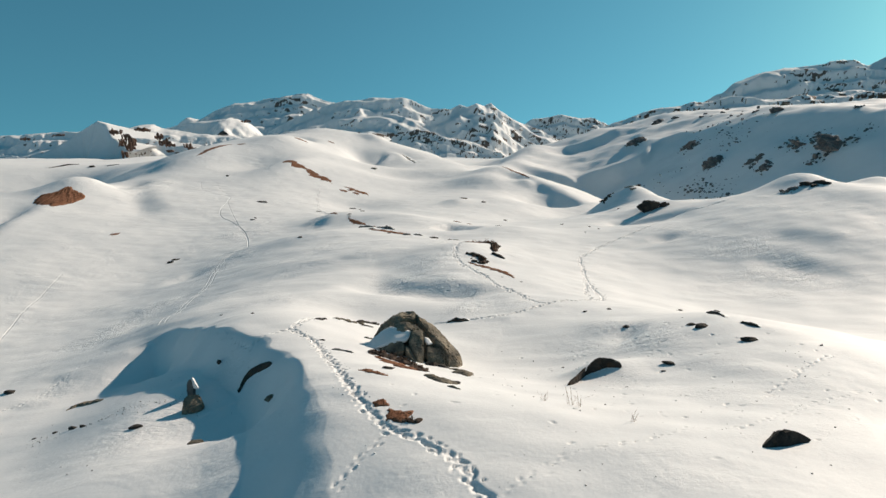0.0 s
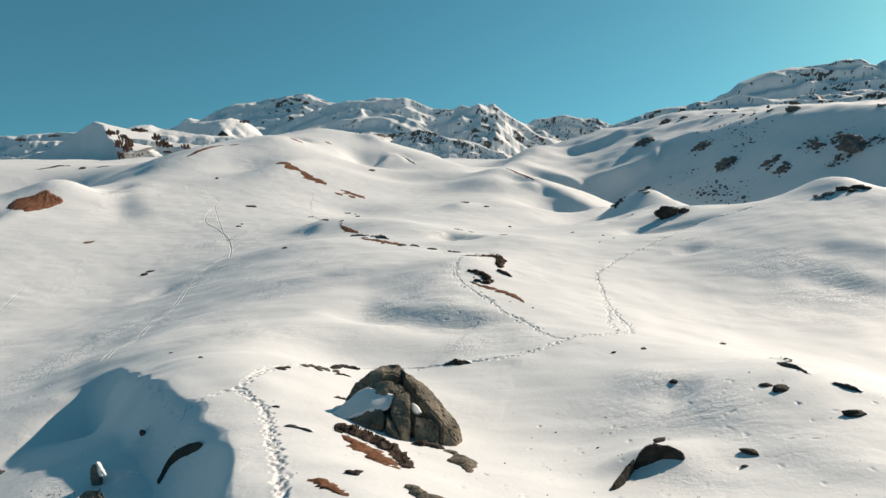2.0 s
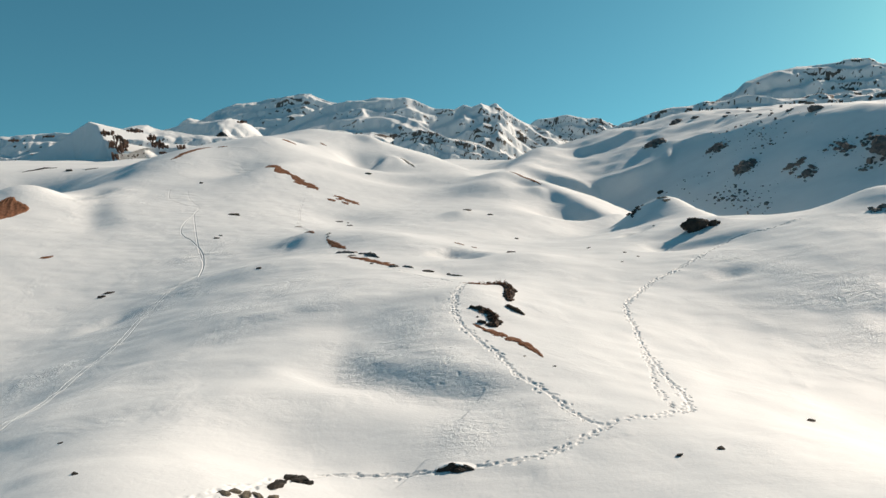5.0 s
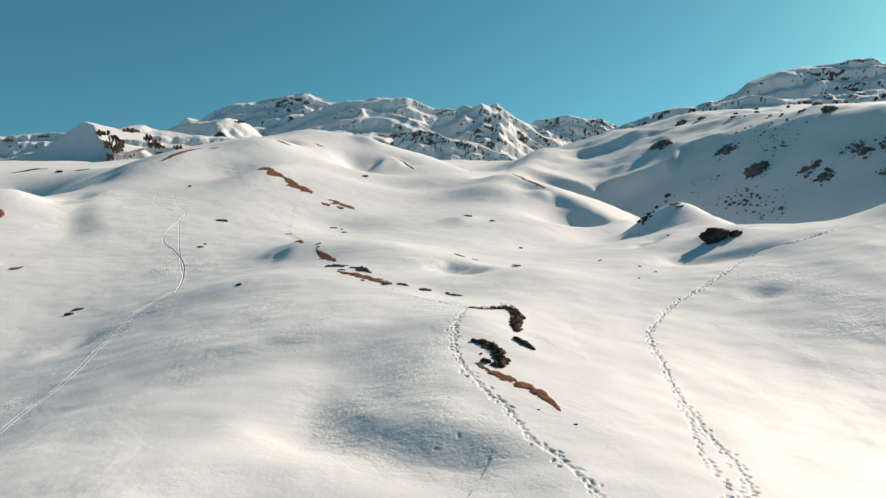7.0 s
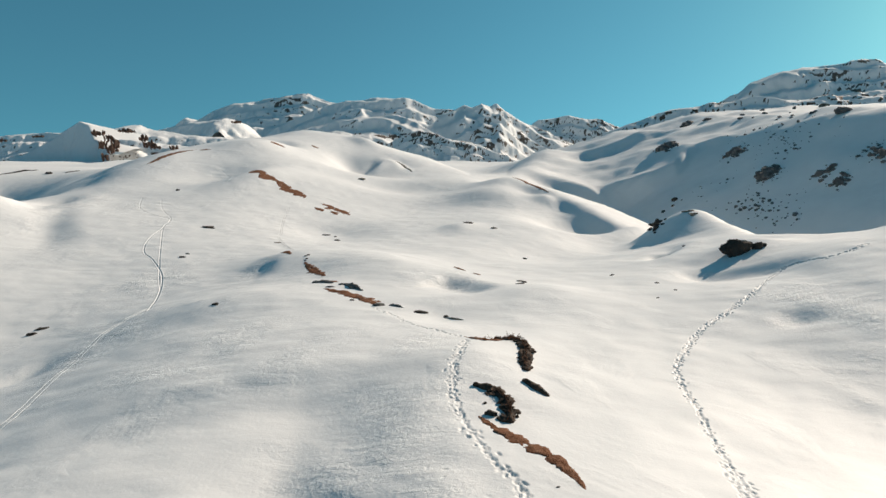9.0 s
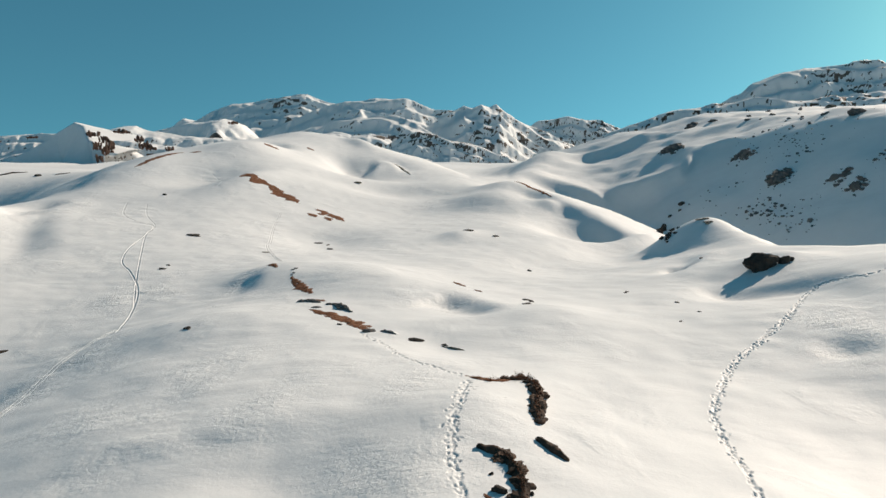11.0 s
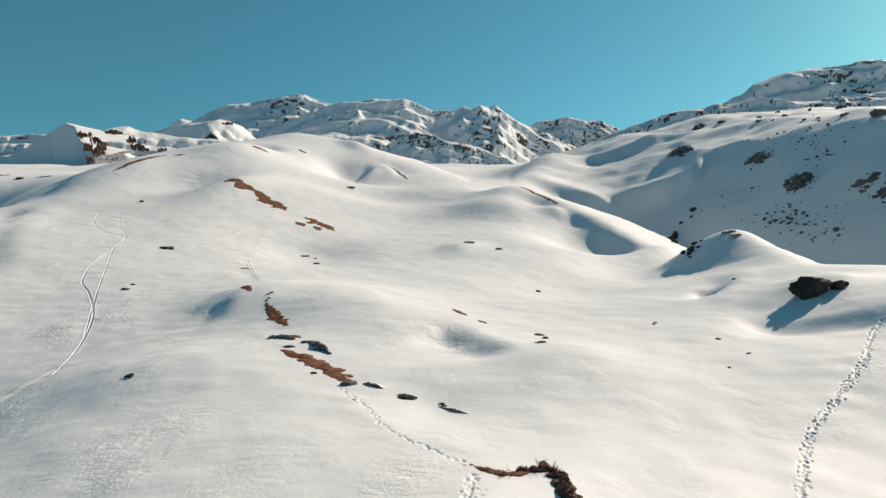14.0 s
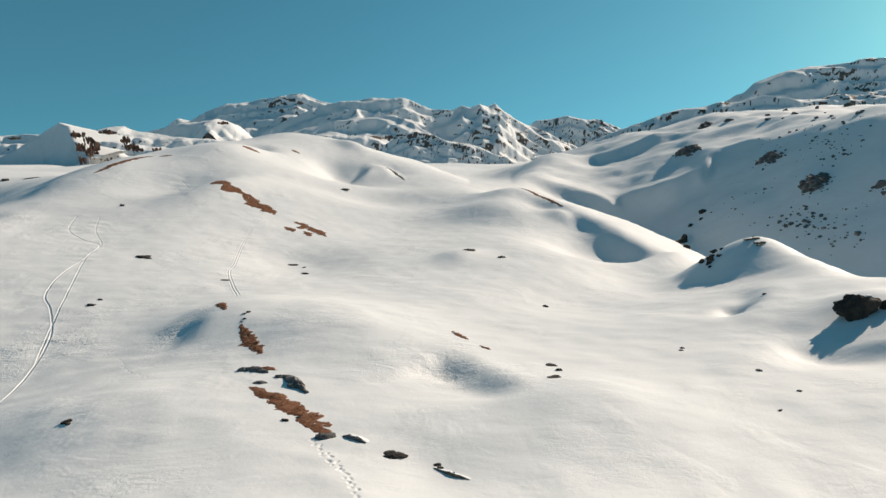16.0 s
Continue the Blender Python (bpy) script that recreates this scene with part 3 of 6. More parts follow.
def ground_mesh():
    fine = 10
    xs, ys = lines(-1600, 1600, -34, 42, 0.5, 1.03, 1.018), lines(-500, 2600, 8, 104, 0.5, 1.12, 1.0105)
    nx, ny = len(xs), len(ys)
    gx, gy = np.meshgrid(xs, ys)
    base = np.stack([gx.ravel(), gy.ravel(), height(gx, gy).ravel()], 1)
    pick = np.zeros((ny - 1, nx - 1), bool)
    marks = [(np.array([p[0] for p in PRINTS]), np.array([p[1] for p in PRINTS]), 0.42)] + [(g[0], g[1], 0.3) for g in GROOVES] + [(x[y < 42] - 0.79 * k, y[y < 42] - 0.4 * k, 0.3) for x, y in FINE for k in np.arange(-1.2, 3.3, 0.4)]
    for mx, my, reach in marks:
        for ox in (-reach, 0, reach):
            for oy in (-reach, 0, reach):
                i, j = np.searchsorted(xs, mx + ox) - 1, np.searchsorted(ys, my + oy) - 1
                pick[j, i] = True
    cj, ci = np.nonzero(pick)
    a = np.arange(fine + 1)
    I = (ci[:, None, None] * fine + a[None, None, :]) + 0 * a[None, :, None]
    J = (cj[:, None, None] * fine + a[None, :, None]) + 0 * a[None, None, :]
    wide = nx * fine + 1
    code = (J.astype(np.int64) * wide + I)
    uniq, back = np.unique(code.ravel(), return_inverse=True)
    ui, uj = uniq % wide, uniq // wide
    X, Y = np.interp(ui / fine, np.arange(nx), xs), np.interp(uj / fine, np.arange(ny), ys)
    Z = height(X, Y)
    # press the prints in, cell by cell
    home = {}
    cell = np.floor(X / 1.0).astype(int) * 100000 + np.floor(Y / 1.0).astype(int)
    o = np.argsort(cell, kind="stable")
    cuts = np.nonzero(np.diff(cell[o]))[0] + 1
    for block in np.split(o, cuts):
        home[cell[block[0]]] = block

    def near(px, py, reach):
        got = [home[c] for cx in range(math.floor(px - reach), math.floor(px + reach) + 1) for cy in range(math.floor(py - reach), math.floor(py + reach) + 1)
               if (c := cx * 100000 + cy) in home]
        return np.concatenate(got) if got else np.zeros(0, int)

    dent, rim = np.zeros(len(X)), np.zeros(len(X))
    for px, py, h, size, deep in PRINTS:
        v = near(px, py, 3 * size)
        u, w = (X[v] - px) * math.cos(h) + (Y[v] - py) * math.sin(h), (Y[v] - py) * math.cos(h) - (X[v] - px) * math.sin(h)
        q = np.hypot(u / (1.4 * size), w / (0.62 * size)) * (1 + 0.35 * wave(u + px, w + py, 0.16, 29))
        dent[v] = np.maximum(dent[v], deep * np.clip((1.2 - q) / 0.6, 0, 1))
        rim[v] = np.maximum(rim[v], 0.04 * deep * np.exp(-((q - 1.5) / 0.35) ** 2))
    for lx, ly, wide_g, deep in GROOVES:
        for s in range(0, len(lx), 4):
            v = near(lx[s], ly[s], 0.8)
            if len(v):
                k = slice(max(s - 4, 0), s + 9)
                d = np.min(np.hypot(X[v][:, None] - lx[k][None], Y[v][:, None] - ly[k][None]), axis=1)
                dent[v] = np.maximum(dent[v], deep * np.exp(-(d / (0.6 * wide_g)) ** 4))
                rim[v] = np.maximum(rim[v], 0.2 * deep * np.exp(-((d - 1.3 * wide_g) / (0.5 * wide_g)) ** 2))
    edge = ((ui % fine == 0) & (uj % fine == 0))
    Z = Z - dent + np.where(dent > 0.02, 0, rim) + 0.014 * wave(X, Y, 0.3, 3) * np.clip((dent + rim) * 12, 0, 1)
    vid = np.empty(len(uniq), np.int64)
    on = np.nonzero(edge)[0]
    vid[on] = (uj[on] // fine) * nx + ui[on] // fine
    base[vid[on], 2] = Z[on]
    rest = np.nonzero(~edge)[0]
    vid[rest] = nx * ny + np.arange(len(rest))
    verts = np.vstack([base, np.stack([X[rest], Y[rest], Z[rest]], 1)])
    ids = vid[back].reshape(len(ci), fine + 1, fine + 1)
    small = np.stack([ids[:, :-1, :-1], ids[:, :-1, 1:], ids[:, 1:, 1:], ids[:, 1:, :-1]], -1).reshape(-1, 4)
    touch = np.zeros_like(pick)
    touch[1:] |= pick[:-1]
    touch[:-1] |= pick[1:]
    touch[:, 1:] |= pick[:, :-1]
    touch[:, :-1] |= pick[:, 1:]
    touch &= ~pick
    j, i = np.nonzero(~pick & ~touch)
    big = np.stack([j * nx + i, j * nx + i + 1, (j + 1) * nx + i + 1, (j + 1) * nx + i], -1)
    where = dict(zip(uniq.tolist(), vid.tolist()))
    many = []
    for j, i in zip(*np.nonzero(touch)):
        ring = []
        for di, dj, si, sj, nj, ni in ((0, 0, 1, 0, j - 1, i), (1, 0, 0, 1, j, i + 1), (1, 1, -1, 0, j + 1, i), (0, 1, 0, -1, j, i - 1)):
            ring.append((j + dj) * nx + i + di)
            if 0 <= nj < ny - 1 and 0 <= ni < nx - 1 and pick[nj, ni]:
                ring += [where[int(((j + dj) * fine + s * sj) * wide + (i + di) * fine + s * si)] for s in range(1, fine)]
        many.append(ring)
    quads = np.vstack([big, small])
    mesh = bpy.data.meshes.new("ground")
    mesh.vertices.add(len(verts))
    mesh.vertices.foreach_set("co", verts.ravel())
    loops = np.concatenate([quads.ravel(), np.array([v for r in many for v in r], np.int64)]).astype(np.int32)
    sizes = np.concatenate([np.full(len(quads), 4), np.array([len(r) for r in many])]).astype(np.int32)
    mesh.loops.add(len(loops))
    mesh.loops.foreach_set("vertex_index", loops)
    mesh.polygons.add(len(sizes))
    mesh.polygons.foreach_set("loop_start", np.r_[0, np.cumsum(sizes)[:-1]].astype(np.int32))
    mesh.polygons.foreach_set("use_smooth", np.ones(len(sizes), bool))
    mesh.update(calc_edges=True)
    mesh.validate()
    torn = np.zeros(len(verts))
    for x, y, a, b, k in SCOURS:
        torn = np.maximum(torn, k * np.exp(-((verts[:, 0] - x) / a) ** 2 - ((verts[:, 1] - y) / b) ** 2))
    torn *= np.clip(0.75 + 0.6 * wave(verts[:, 0], verts[:, 1], 5, 41), 0.1, 1.3)
    mesh.attributes.new("scour", "FLOAT", "POINT").data.foreach_set("value", torn.astype(np.float32))
    return mesh


ground = new("ground", ground_mesh())
ground.data.materials.append(SNOW)
tagged(ground, "rolling snowfield with drifts, footprints and ski tracks", "snow", kind="structure")

# ---- the mountains behind ----
def grid_noise(x, y, size, seed):
    """Smooth gradient noise, about -1 to 1."""
    x, y = x / size, y / size
    xi, yi = np.floor(x).astype(np.int64), np.floor(y).astype(np.int64)
    fx, fy = x - xi, y - yi
    sx, sy = fx * fx * fx * (fx * (6 * fx - 15) + 10), fy * fy * fy * (fy * (6 * fy - 15) + 10)

    def corner(i, j):
        h = ((xi + i) * 374761393 + (yi + j) * 668265263 + seed * 1442695041) & 0x7FFFFFFF
        h = ((h ^ (h >> 13)) * 1274126177) & 0x7FFFFFFF
        a = ((h ^ (h >> 16)) & 0xFFFF) * (2 * math.pi / 65536)
        return np.cos(a) * (fx - i) + np.sin(a) * (fy - j)
    low = corner(0, 0) + sx * (corner(1, 0) - corner(0, 0))
    high = corner(0, 1) + sx * (corner(1, 1) - corner(0, 1))
    return 1.5 * (low + sy * (high - low))


def rolling(x, y, size, seed, octaves=4, keep=0.5):
    return sum(keep ** k * grid_noise(x, y, size / 2 ** k, seed + 7 * k) for k in range(octaves))


def craggy(x, y, size, seed, octaves=4, keep=0.55):
    """Sharp ridges, about 0 to 1."""
    z = sum(keep ** k * (1 - 1.6 * np.abs(grid_noise(x, y, size / 2.1 ** k, seed + 5 * k))) for k in range(octaves))
    return z / sum(keep ** k for k in range(octaves))


def mountains(label, area, cells, floor, ridges, stuff, seed, fold=6.0, grain=60.0, bench=14.0, rocks=0.0, blocks=2.0, spurs=0.6):
    """Ranges built up of ridges: each a line of crest places (x, z) at a distance y that leans by skew, with a front and a back slope.
    Benches step down their faces, spurs run out of them, and bare rock breaks through where it is steep."""
    x0, x1, y0, y1 = area
    X, Y = np.meshgrid(np.linspace(x0, x1, cells[0]), np.linspace(y0, y1, cells[1]))
    wx, wy = X + 0.16 * grain * rolling(X, Y, grain, seed + 1), Y + 0.3 * grain * rolling(X, Y, 0.8 * grain, seed + 2)
    Z = np.full(X.shape, float(floor))
    near = np.full(X.shape, 1e9)
    for y, skew, front, back, crest in ridges:
        cx, cz = np.array(crest, float).T
        top = np.interp(wx * 0.25 + X * 0.75, cx, cz, left=-90, right=-90)
        d = (wy * 0.6 + Y * 0.4) - y - skew * (X - cx.mean())
        drop = np.where(d < 0, front, back) * (np.sqrt(d * d + 9) - 3)
        stair = (drop + 0.5 * bench * rolling(X, Y, 1.5 * grain, seed + 3, 3)) / bench
        part_way = stair - np.floor(stair)
        drop = drop + np.where(d < 0, bench, 0) * (0.8 * step(0.45, 1.0, part_way) - 0.8 * part_way)
        h = top - drop
        near = np.where(h > Z, np.abs(d), near)
        Z = np.maximum(Z, h) + 1.2 * np.exp(-np.abs(Z - h) / 1.6) - 0.0
    inner = np.clip(near / 25, 0.12, 1)
    Z = Z + fold * inner * (rolling(X, Y, grain, seed + 4, 3, 0.45) + spurs * (craggy(X, 0.45 * Y, 0.55 * grain, seed + 5) - 0.45))
    Z = Z + 0.23 * fold * (0.4 + 0.6 * inner) * (craggy(X, Y, 0.2 * grain, seed + 6, 5, 0.6) - 0.4)
    gy, gx = np.gradient(Z, (y1 - y0) / (cells[1] - 1), (x1 - x0) / (cells[0] - 1))
    steep = np.clip(np.hypot(0.35 * gx, gy), 0, 1.5)
    up = Y + 1.6 * Z
    bare = 0.65 * rolling(0.55 * X, up, 0.1 * grain, seed + 8, 3, 0.6) + 0.45 * rolling(X, Y, 1.1 * grain, seed + 9, 2) + 0.4 * (steep - 0.9) + 0.2 * np.exp(-(near / 5) ** 2) + rocks
    bare = np.clip((bare - 0.4) / 0.38, 0, 1)
    Z = Z + 0.3 * blocks * bare * (0.35 + np.abs(rolling(X, Y, 0.1 * grain, seed + 10, 3, 0.7)))
    m, n = cells
    i = np.arange((n - 1) * m).reshape(n - 1, m)[:, :-1].ravel()
    mesh = bpy.data.meshes.new("mountain")
    mesh.from_pydata(np.stack([X, Y, Z], -1).reshape(-1, 3).tolist(), [], np.stack([i, i + 1, i + m + 1, i + m], -1).tolist())
    mesh.polygons.foreach_set("use_smooth", np.ones(len(mesh.polygons), bool))
    mesh.materials.append(stuff)
    mesh.attributes.new("crag", "FLOAT", "POINT").data.foreach_set("value", bare.ravel().astype(np.float32))
    return tagged(new("mountain", mesh), label, "mountain", kind="structure")


# the far rock's colours are lightened to stand in for haze over distance
FAR_HAZED_ROCK = make_mountain("far_snow_and_hazed_rock", (0.09, 0.076, 0.066), (0.2, 0.165, 0.14), 1.6)
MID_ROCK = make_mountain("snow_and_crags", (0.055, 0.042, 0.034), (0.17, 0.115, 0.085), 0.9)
mountains("broad snowy massif with dark rock bands", (-560, 220, 690, 1160), (760, 330), -60, [
    (1080, 0.0, 0.62, 0.9, [(-518, -38.4), (-427, -9.4), (-400, 6.2), (-385, 1.0), (-366, 10.6), (-328, 27.8), (-289, 32.2), (-259, 35.6), (-228, 42.5), (-210, 43.4), (-196, 36.6), (-168, 28.1), (-126, 16.2), (-74, -6.2), (-21, -35.8)]),
    (1000, 0.12, 0.6, 0.9, [(-248, -16.4), (-214, 2.9), (-181, 15.7), (-157, 23.7), (-142, 30.0), (-110, 32.5), (-82, 34.9), (-56, 32.6), (-35, 27.1), (-9, 17.6), (16, 15.3), (46, 4.2), (95, -23.8)]),
    (900, 0.25, 0.7, 0.9, [(-61, -33.4), (-32, -11.6), (-6, 6.4), (15, 17.1), (28, 22.8), (38, 19.3), (51, 24.3), (61, 20.0), (70, 23.6), (82, 13.7), (93, 8.0), (103, 4.4), (119, -3.4), (133, -12.0), (153, -19.2), (181, -32.9)]),
    (870, -0.3, 0.6, 0.6, [(-237, -27.0), (-209, -16.0), (-181, -10.5), (-164, -4.4), (-133, 2.8), (-98, 7.9), (-64, 10.0), (-37, 2.0), (-9, -11.6), (12, -26.5)]),
    (770, 0.1, 0.6, 0.5, [(-181, -28.7), (-151, -18.9), (-132, -9.2), (-118, -5.5), (-109, -6.1), (-99, -10.9), (-88, -9.1), (-80, -7.3), (-66, -12.1), (-51, -22.3), (-39, -30.2)]),
    (730, -0.2, 0.5, 0.25, [(-357, -26.8), (-321, -14.1), (-297, -6.0), (-279, -2.6), (-261, 2.0), (-243, 5.4), (-227, 6.6), (-212, 1.5), (-199, -8.1), (-176, -20.7), (-153, -33.9)]),
], FAR_HAZED_ROCK, 40, 6.0, 85.0, 15.0, 0.02)
mountains("small distant rocky summit in snow", (90, 500, 1380, 1620), (260, 120), -75, [
    (1500, 0.0, 0.8, 0.9, [(98, -75.8), (176, -26.7), (208, -3.5), (268, 6.8), (307, -0.9), (346, 0.4), (376, -13.8), (421, -37.0), (485, -65.4)]),
], FAR_HAZED_ROCK, 70, 9.0, 70.0, 16.0, 0.2)
mountains("low rocky ridge with patches of snow", (-75, 75, 500, 600), (260, 130), -40, [
    (560, 0.0, 0.9, 0.8, [(-66, -32), (-55, -21.7), (-44, -11.1), (-32, -4.5), (-20, -1.8), (-10, -4.0), (0, -7.0), (14, -9.2), (34, -15.8), (52, -21.5), (70, -34)]),
], FAR_HAZED_ROCK, 90, 2.6, 24.0, 6.0, 0.3, 1.6)
mountains("snowy crag with brown rock ribs", (-420, -90, 420, 560), (480, 170), -32, [
    (500, 0.0, 0.5, 0.8, [(-420, -14), (-390, -8), (-349, -6), (-324, -4.9), (-303, -2.3), (-285, -1.5), (-266, -1.0), (-249, -0.4), (-240, -1.2), (-225, 3.2), (-213, 3.4), (-205, 0.8), (-187, -1.7), (-163, -5.0), (-138, -9.3), (-93, -18.6)]),
    (474, 0.15, 0.6, 0.7, [(-236, -22), (-228, -8.0), (-215, -4.0), (-205, -5.0), (-190, -8.0), (-170, -11.0), (-150, -16.0), (-130, -24)]),
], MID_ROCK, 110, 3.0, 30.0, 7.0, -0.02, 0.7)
mountains("shaded snow ridge with scattered boulders", (80, 450, 440, 640), (420, 150), -24, [
    (520, 0.0, 0.6, 0.8, [(88, -14.8), (115, -5.0), (135, 4.8), (150, 10.2), (177, 16.5), (202, 20.1), (231, 23.6), (258, 22.7), (289, 23.6), (351, 27.2), (432, 30.8)]),
    (480, 0.0, 0.35, 0.5, [(88, -18), (120, -6.0), (150, 4.0), (190, 10.0), (230, 14.0), (289, 16.6), (351, 19.2), (432, 22.8)]),
], MID_ROCK, 130, 3.2, 34.0, 7.0, 0.24, 2.0)
mountains("high snowy mountain with rocky flank", (220, 740, 620, 900), (420, 210), -34, [
    (760, 0.0, 0.66, 0.8, [(233, -25.9), (272, -1.1), (305, 27.7), (331, 45.3), (364, 55.2), (400, 62.3), (429, 65.6), (455, 66.9), (476, 64.3), (498, 72.8), (514, 78.0), (560, 83.9), (638, 91.8), (730, 65.6)]),
], FAR_HAZED_ROCK, 150, 7.0, 70.0, 17.0, 0.07)


def shaded_hill():
    """A smooth snow hill: a crest that curves down to the west, and a steep even face under it."""
    X, Y = np.meshgrid(np.linspace(-330, -195, 200), np.linspace(425, 520, 130))
    d, s = segments(X, Y, [(-222, 452), (-231, 463), (-239, 467), (-248, 464), (-258, 456), (-268, 446), (-277, 436)])
    crest = np.interp(s, [0, 0.18, 0.31, 0.44, 0.62, 0.81, 1], [-4.0, 5.0, 7.2, 1.0, -7.5, -14.5, -23.0])
    Z = crest - np.where(d > 0, 1.5, 0.22) * (np.sqrt(d * d + 1.2) - 1.1) + 0.25 * rolling(X, Y, 20, 5, 2)
    Z = np.where(d > 0, np.maximum(Z, -24), Z)
    mesh = bpy.data.meshes.new("hill")
    i = np.arange(129 * 200).reshape(129, 200)[:, :-1].ravel()
    mesh.from_pydata(np.stack([X, Y, Z], -1).reshape(-1, 3).tolist(), [], np.stack([i, i + 1, i + 201, i + 200], -1).tolist())
    mesh.polygons.foreach_set("use_smooth", np.ones(len(mesh.polygons), bool))
    mesh.materials.append(SNOW)
    tagged(new("hill", mesh), "smooth snow hill with its face in shadow", "hill", kind="structure")


shaded_hill()


# ---- rocks, heath and what else lies on the snow ----
def ground_z(x, y):
    return float(height(np.array([float(x)]), np.array([float(y)]))[0])


def part(name, mesh, stuff, parent, label=""):
    ob = new(name, mesh)
    if stuff is not None:
        mesh.materials.clear()
        mesh.materials.append(stuff)
    ob.parent = parent
    return tagged(ob, label)


def stone_mesh(name, seed, cuts=9, detail=3, flat=0.0, rough=0.06):
    """A broken stone in a unit box, z from 0 to 1: a ball with faces struck off, then weathered."""
    r = np.random.RandomState(seed)
    bm = bmesh.new()
    bmesh.ops.create_icosphere(bm, subdivisions=detail, radius=1.0)
    co = np.array([v.co for v in bm.verts])
    for _ in range(cuts):
        n = r.normal(size=3)
        n[2] = abs(n[2]) * (1 + flat) if r.rand() < 0.7 else n[2]
        n /= np.linalg.norm(n)
        over = co @ n - r.uniform(0.42, 0.8)
        co = co - np.where(over > 0, over, 0)[:, None] * n * 0.96
    tip = np.array([r.uniform(-0.35, 0.35), r.uniform(-0.35, 0.35), 1.0])
    tip /= np.linalg.norm(tip)
    over = co @ tip - r.uniform(0.38, 0.55)
    co = co - np.where(over > 0, over, 0)[:, None] * tip * 0.9
    co = co / np.abs(co).max(0)
    for v, c in zip(bm.verts, co):
        p = Vector(c * 1.7) + Vector((seed * 3.1, 0, 0))
        v.co = Vector(c) * (1 + rough * noise.fractal(p * 1.3, 0.8, 2.1, 5))
        v.co.z = v.co.z * 0.5 + 0.5
    mesh = bpy.data.meshes.new(name)
    bm.to_mesh(mesh)
    bm.free()
    mesh.polygons.foreach_set("use_smooth", np.zeros(len(mesh.polygons), bool))
    return mesh


STONES = {}


def crust(ob, x, y, wide, tall, seed):
    """Snow lying on top of a boulder, in the boulder's own measure."""
    cap = part("snow_patch", stone_mesh("snow_patch", seed, 6, 4, 0.0, 0.2), SNOW, ob, "thin snow on its top")
    cap.data.polygons.foreach_set("use_smooth", np.ones(len(cap.data.polygons), bool))
    tops = sorted(v.co.z for v in ob.data.vertices if math.hypot(v.co.x - x, v.co.y - y) < wide)
    z = tops[int(0.75 * len(tops))] - 0.65 * tall
    cap.matrix_basis = pose(x, y, z) @ Matrix.Diagonal((wide, wide * 0.8, tall, 1))
    return cap


def stone(x, y, w, h, look_of="dark", turn=0.0, seed=1, deep=0.7, sink=0.35, label="", name="rock", group="", tilt=0.0, z=None):
    """A rock that sits in the snow: w wide, w * deep deep, h above the snow."""
    stuff = {"dark": DARK_ROCK, "grey": GREY_ROCK, "warm": GRANITE}[look_of]
    key = (seed if seed >= 100 else seed % 9, look_of)
    if key not in STONES:
        STONES[key] = stone_mesh("boulder", seed, 14, 5 if w > 2.2 else 4 if w > 0.9 else 3, 0.0, 0.22) if seed >= 100 else stone_mesh("rock", 40 + key[0] * 7, 8 + key[0] % 4, 3)
        STONES[key].materials.append(stuff)
    ob = new(name, STONES[key])
    ob.matrix_world = pose(x, y, (ground_z(x, y) if z is None else z) - sink * h / (1 - sink), tilt, tilt * 0.6, turn) @ Matrix.Diagonal((w / 2, w * deep / 2, h / (1 - sink), 1))
    words = {"dark": "dark rock half buried in the snow", "grey": "grey slab of rock lying in the snow", "warm": "brownish granite rock on the snow"}
    return tagged(ob, label or words[look_of], "rock", group)


def ribbon_mesh(name, points, width, rise, seed, ragged=0.35, step_length=0.12, across=7, edge=-0.05, knobs=0.3):
    """A strip of bare ground or rock on the snow along a few places; its outline is ragged, its edges dip under the snow."""
    x, y, h = along(points, step_length)
    n = len(x)
    s = np.linspace(0, 1, n)
    half = 0.5 * width * (np.clip(np.sin(math.pi * s), 0, 1) ** 0.65 + 0.04)
    r = [Vector((seed * 5.3 + k * 40, i * step_length / max(width, 0.3) * 1.6, 0)) for k in (0, 1) for i in range(n)]
    wob = np.array([noise.fractal(v, 0.7, 2.1, 5) for v in r]).reshape(2, n)
    left, right = half * np.clip(1 + ragged * 2.2 * wob[0], 0.08, 2.2), half * np.clip(1 + ragged * 2.2 * wob[1], 0.08, 2.2)
    v = np.linspace(-1, 1, across)
    off = np.where(v[None] < 0, v[None] * right[:, None], v[None] * left[:, None])
    X, Y = x[:, None] - np.sin(h)[:, None] * off, y[:, None] + np.cos(h)[:, None] * off
    lump = np.array([noise.fractal(Vector((a * 2.1, b * 2.1, seed)), 0.8, 2.0, 5) for a, b in zip(X.ravel(), Y.ravel())]).reshape(X.shape)
    Z = height(X, Y) + edge + (rise - edge) * np.sqrt(np.clip(1 - np.abs(v[None]) ** 2.5, 0, 1)) * (1 + knobs * 2 * lump) * (0.3 + 0.7 * np.sin(math.pi * s)[:, None] ** 0.4)
    i = np.arange((n - 1) * across).reshape(n - 1, across)[:, :-1].ravel()
    mesh = bpy.data.meshes.new(name)
    mesh.from_pydata(np.stack([X, Y, Z], -1).reshape(-1, 3).tolist(), [], np.stack([i, i + across, i + across + 1, i + 1], -1).tolist())
    mesh.polygons.foreach_set("use_smooth", np.ones(len(mesh.polygons), bool))
    return mesh, X, Y, Z


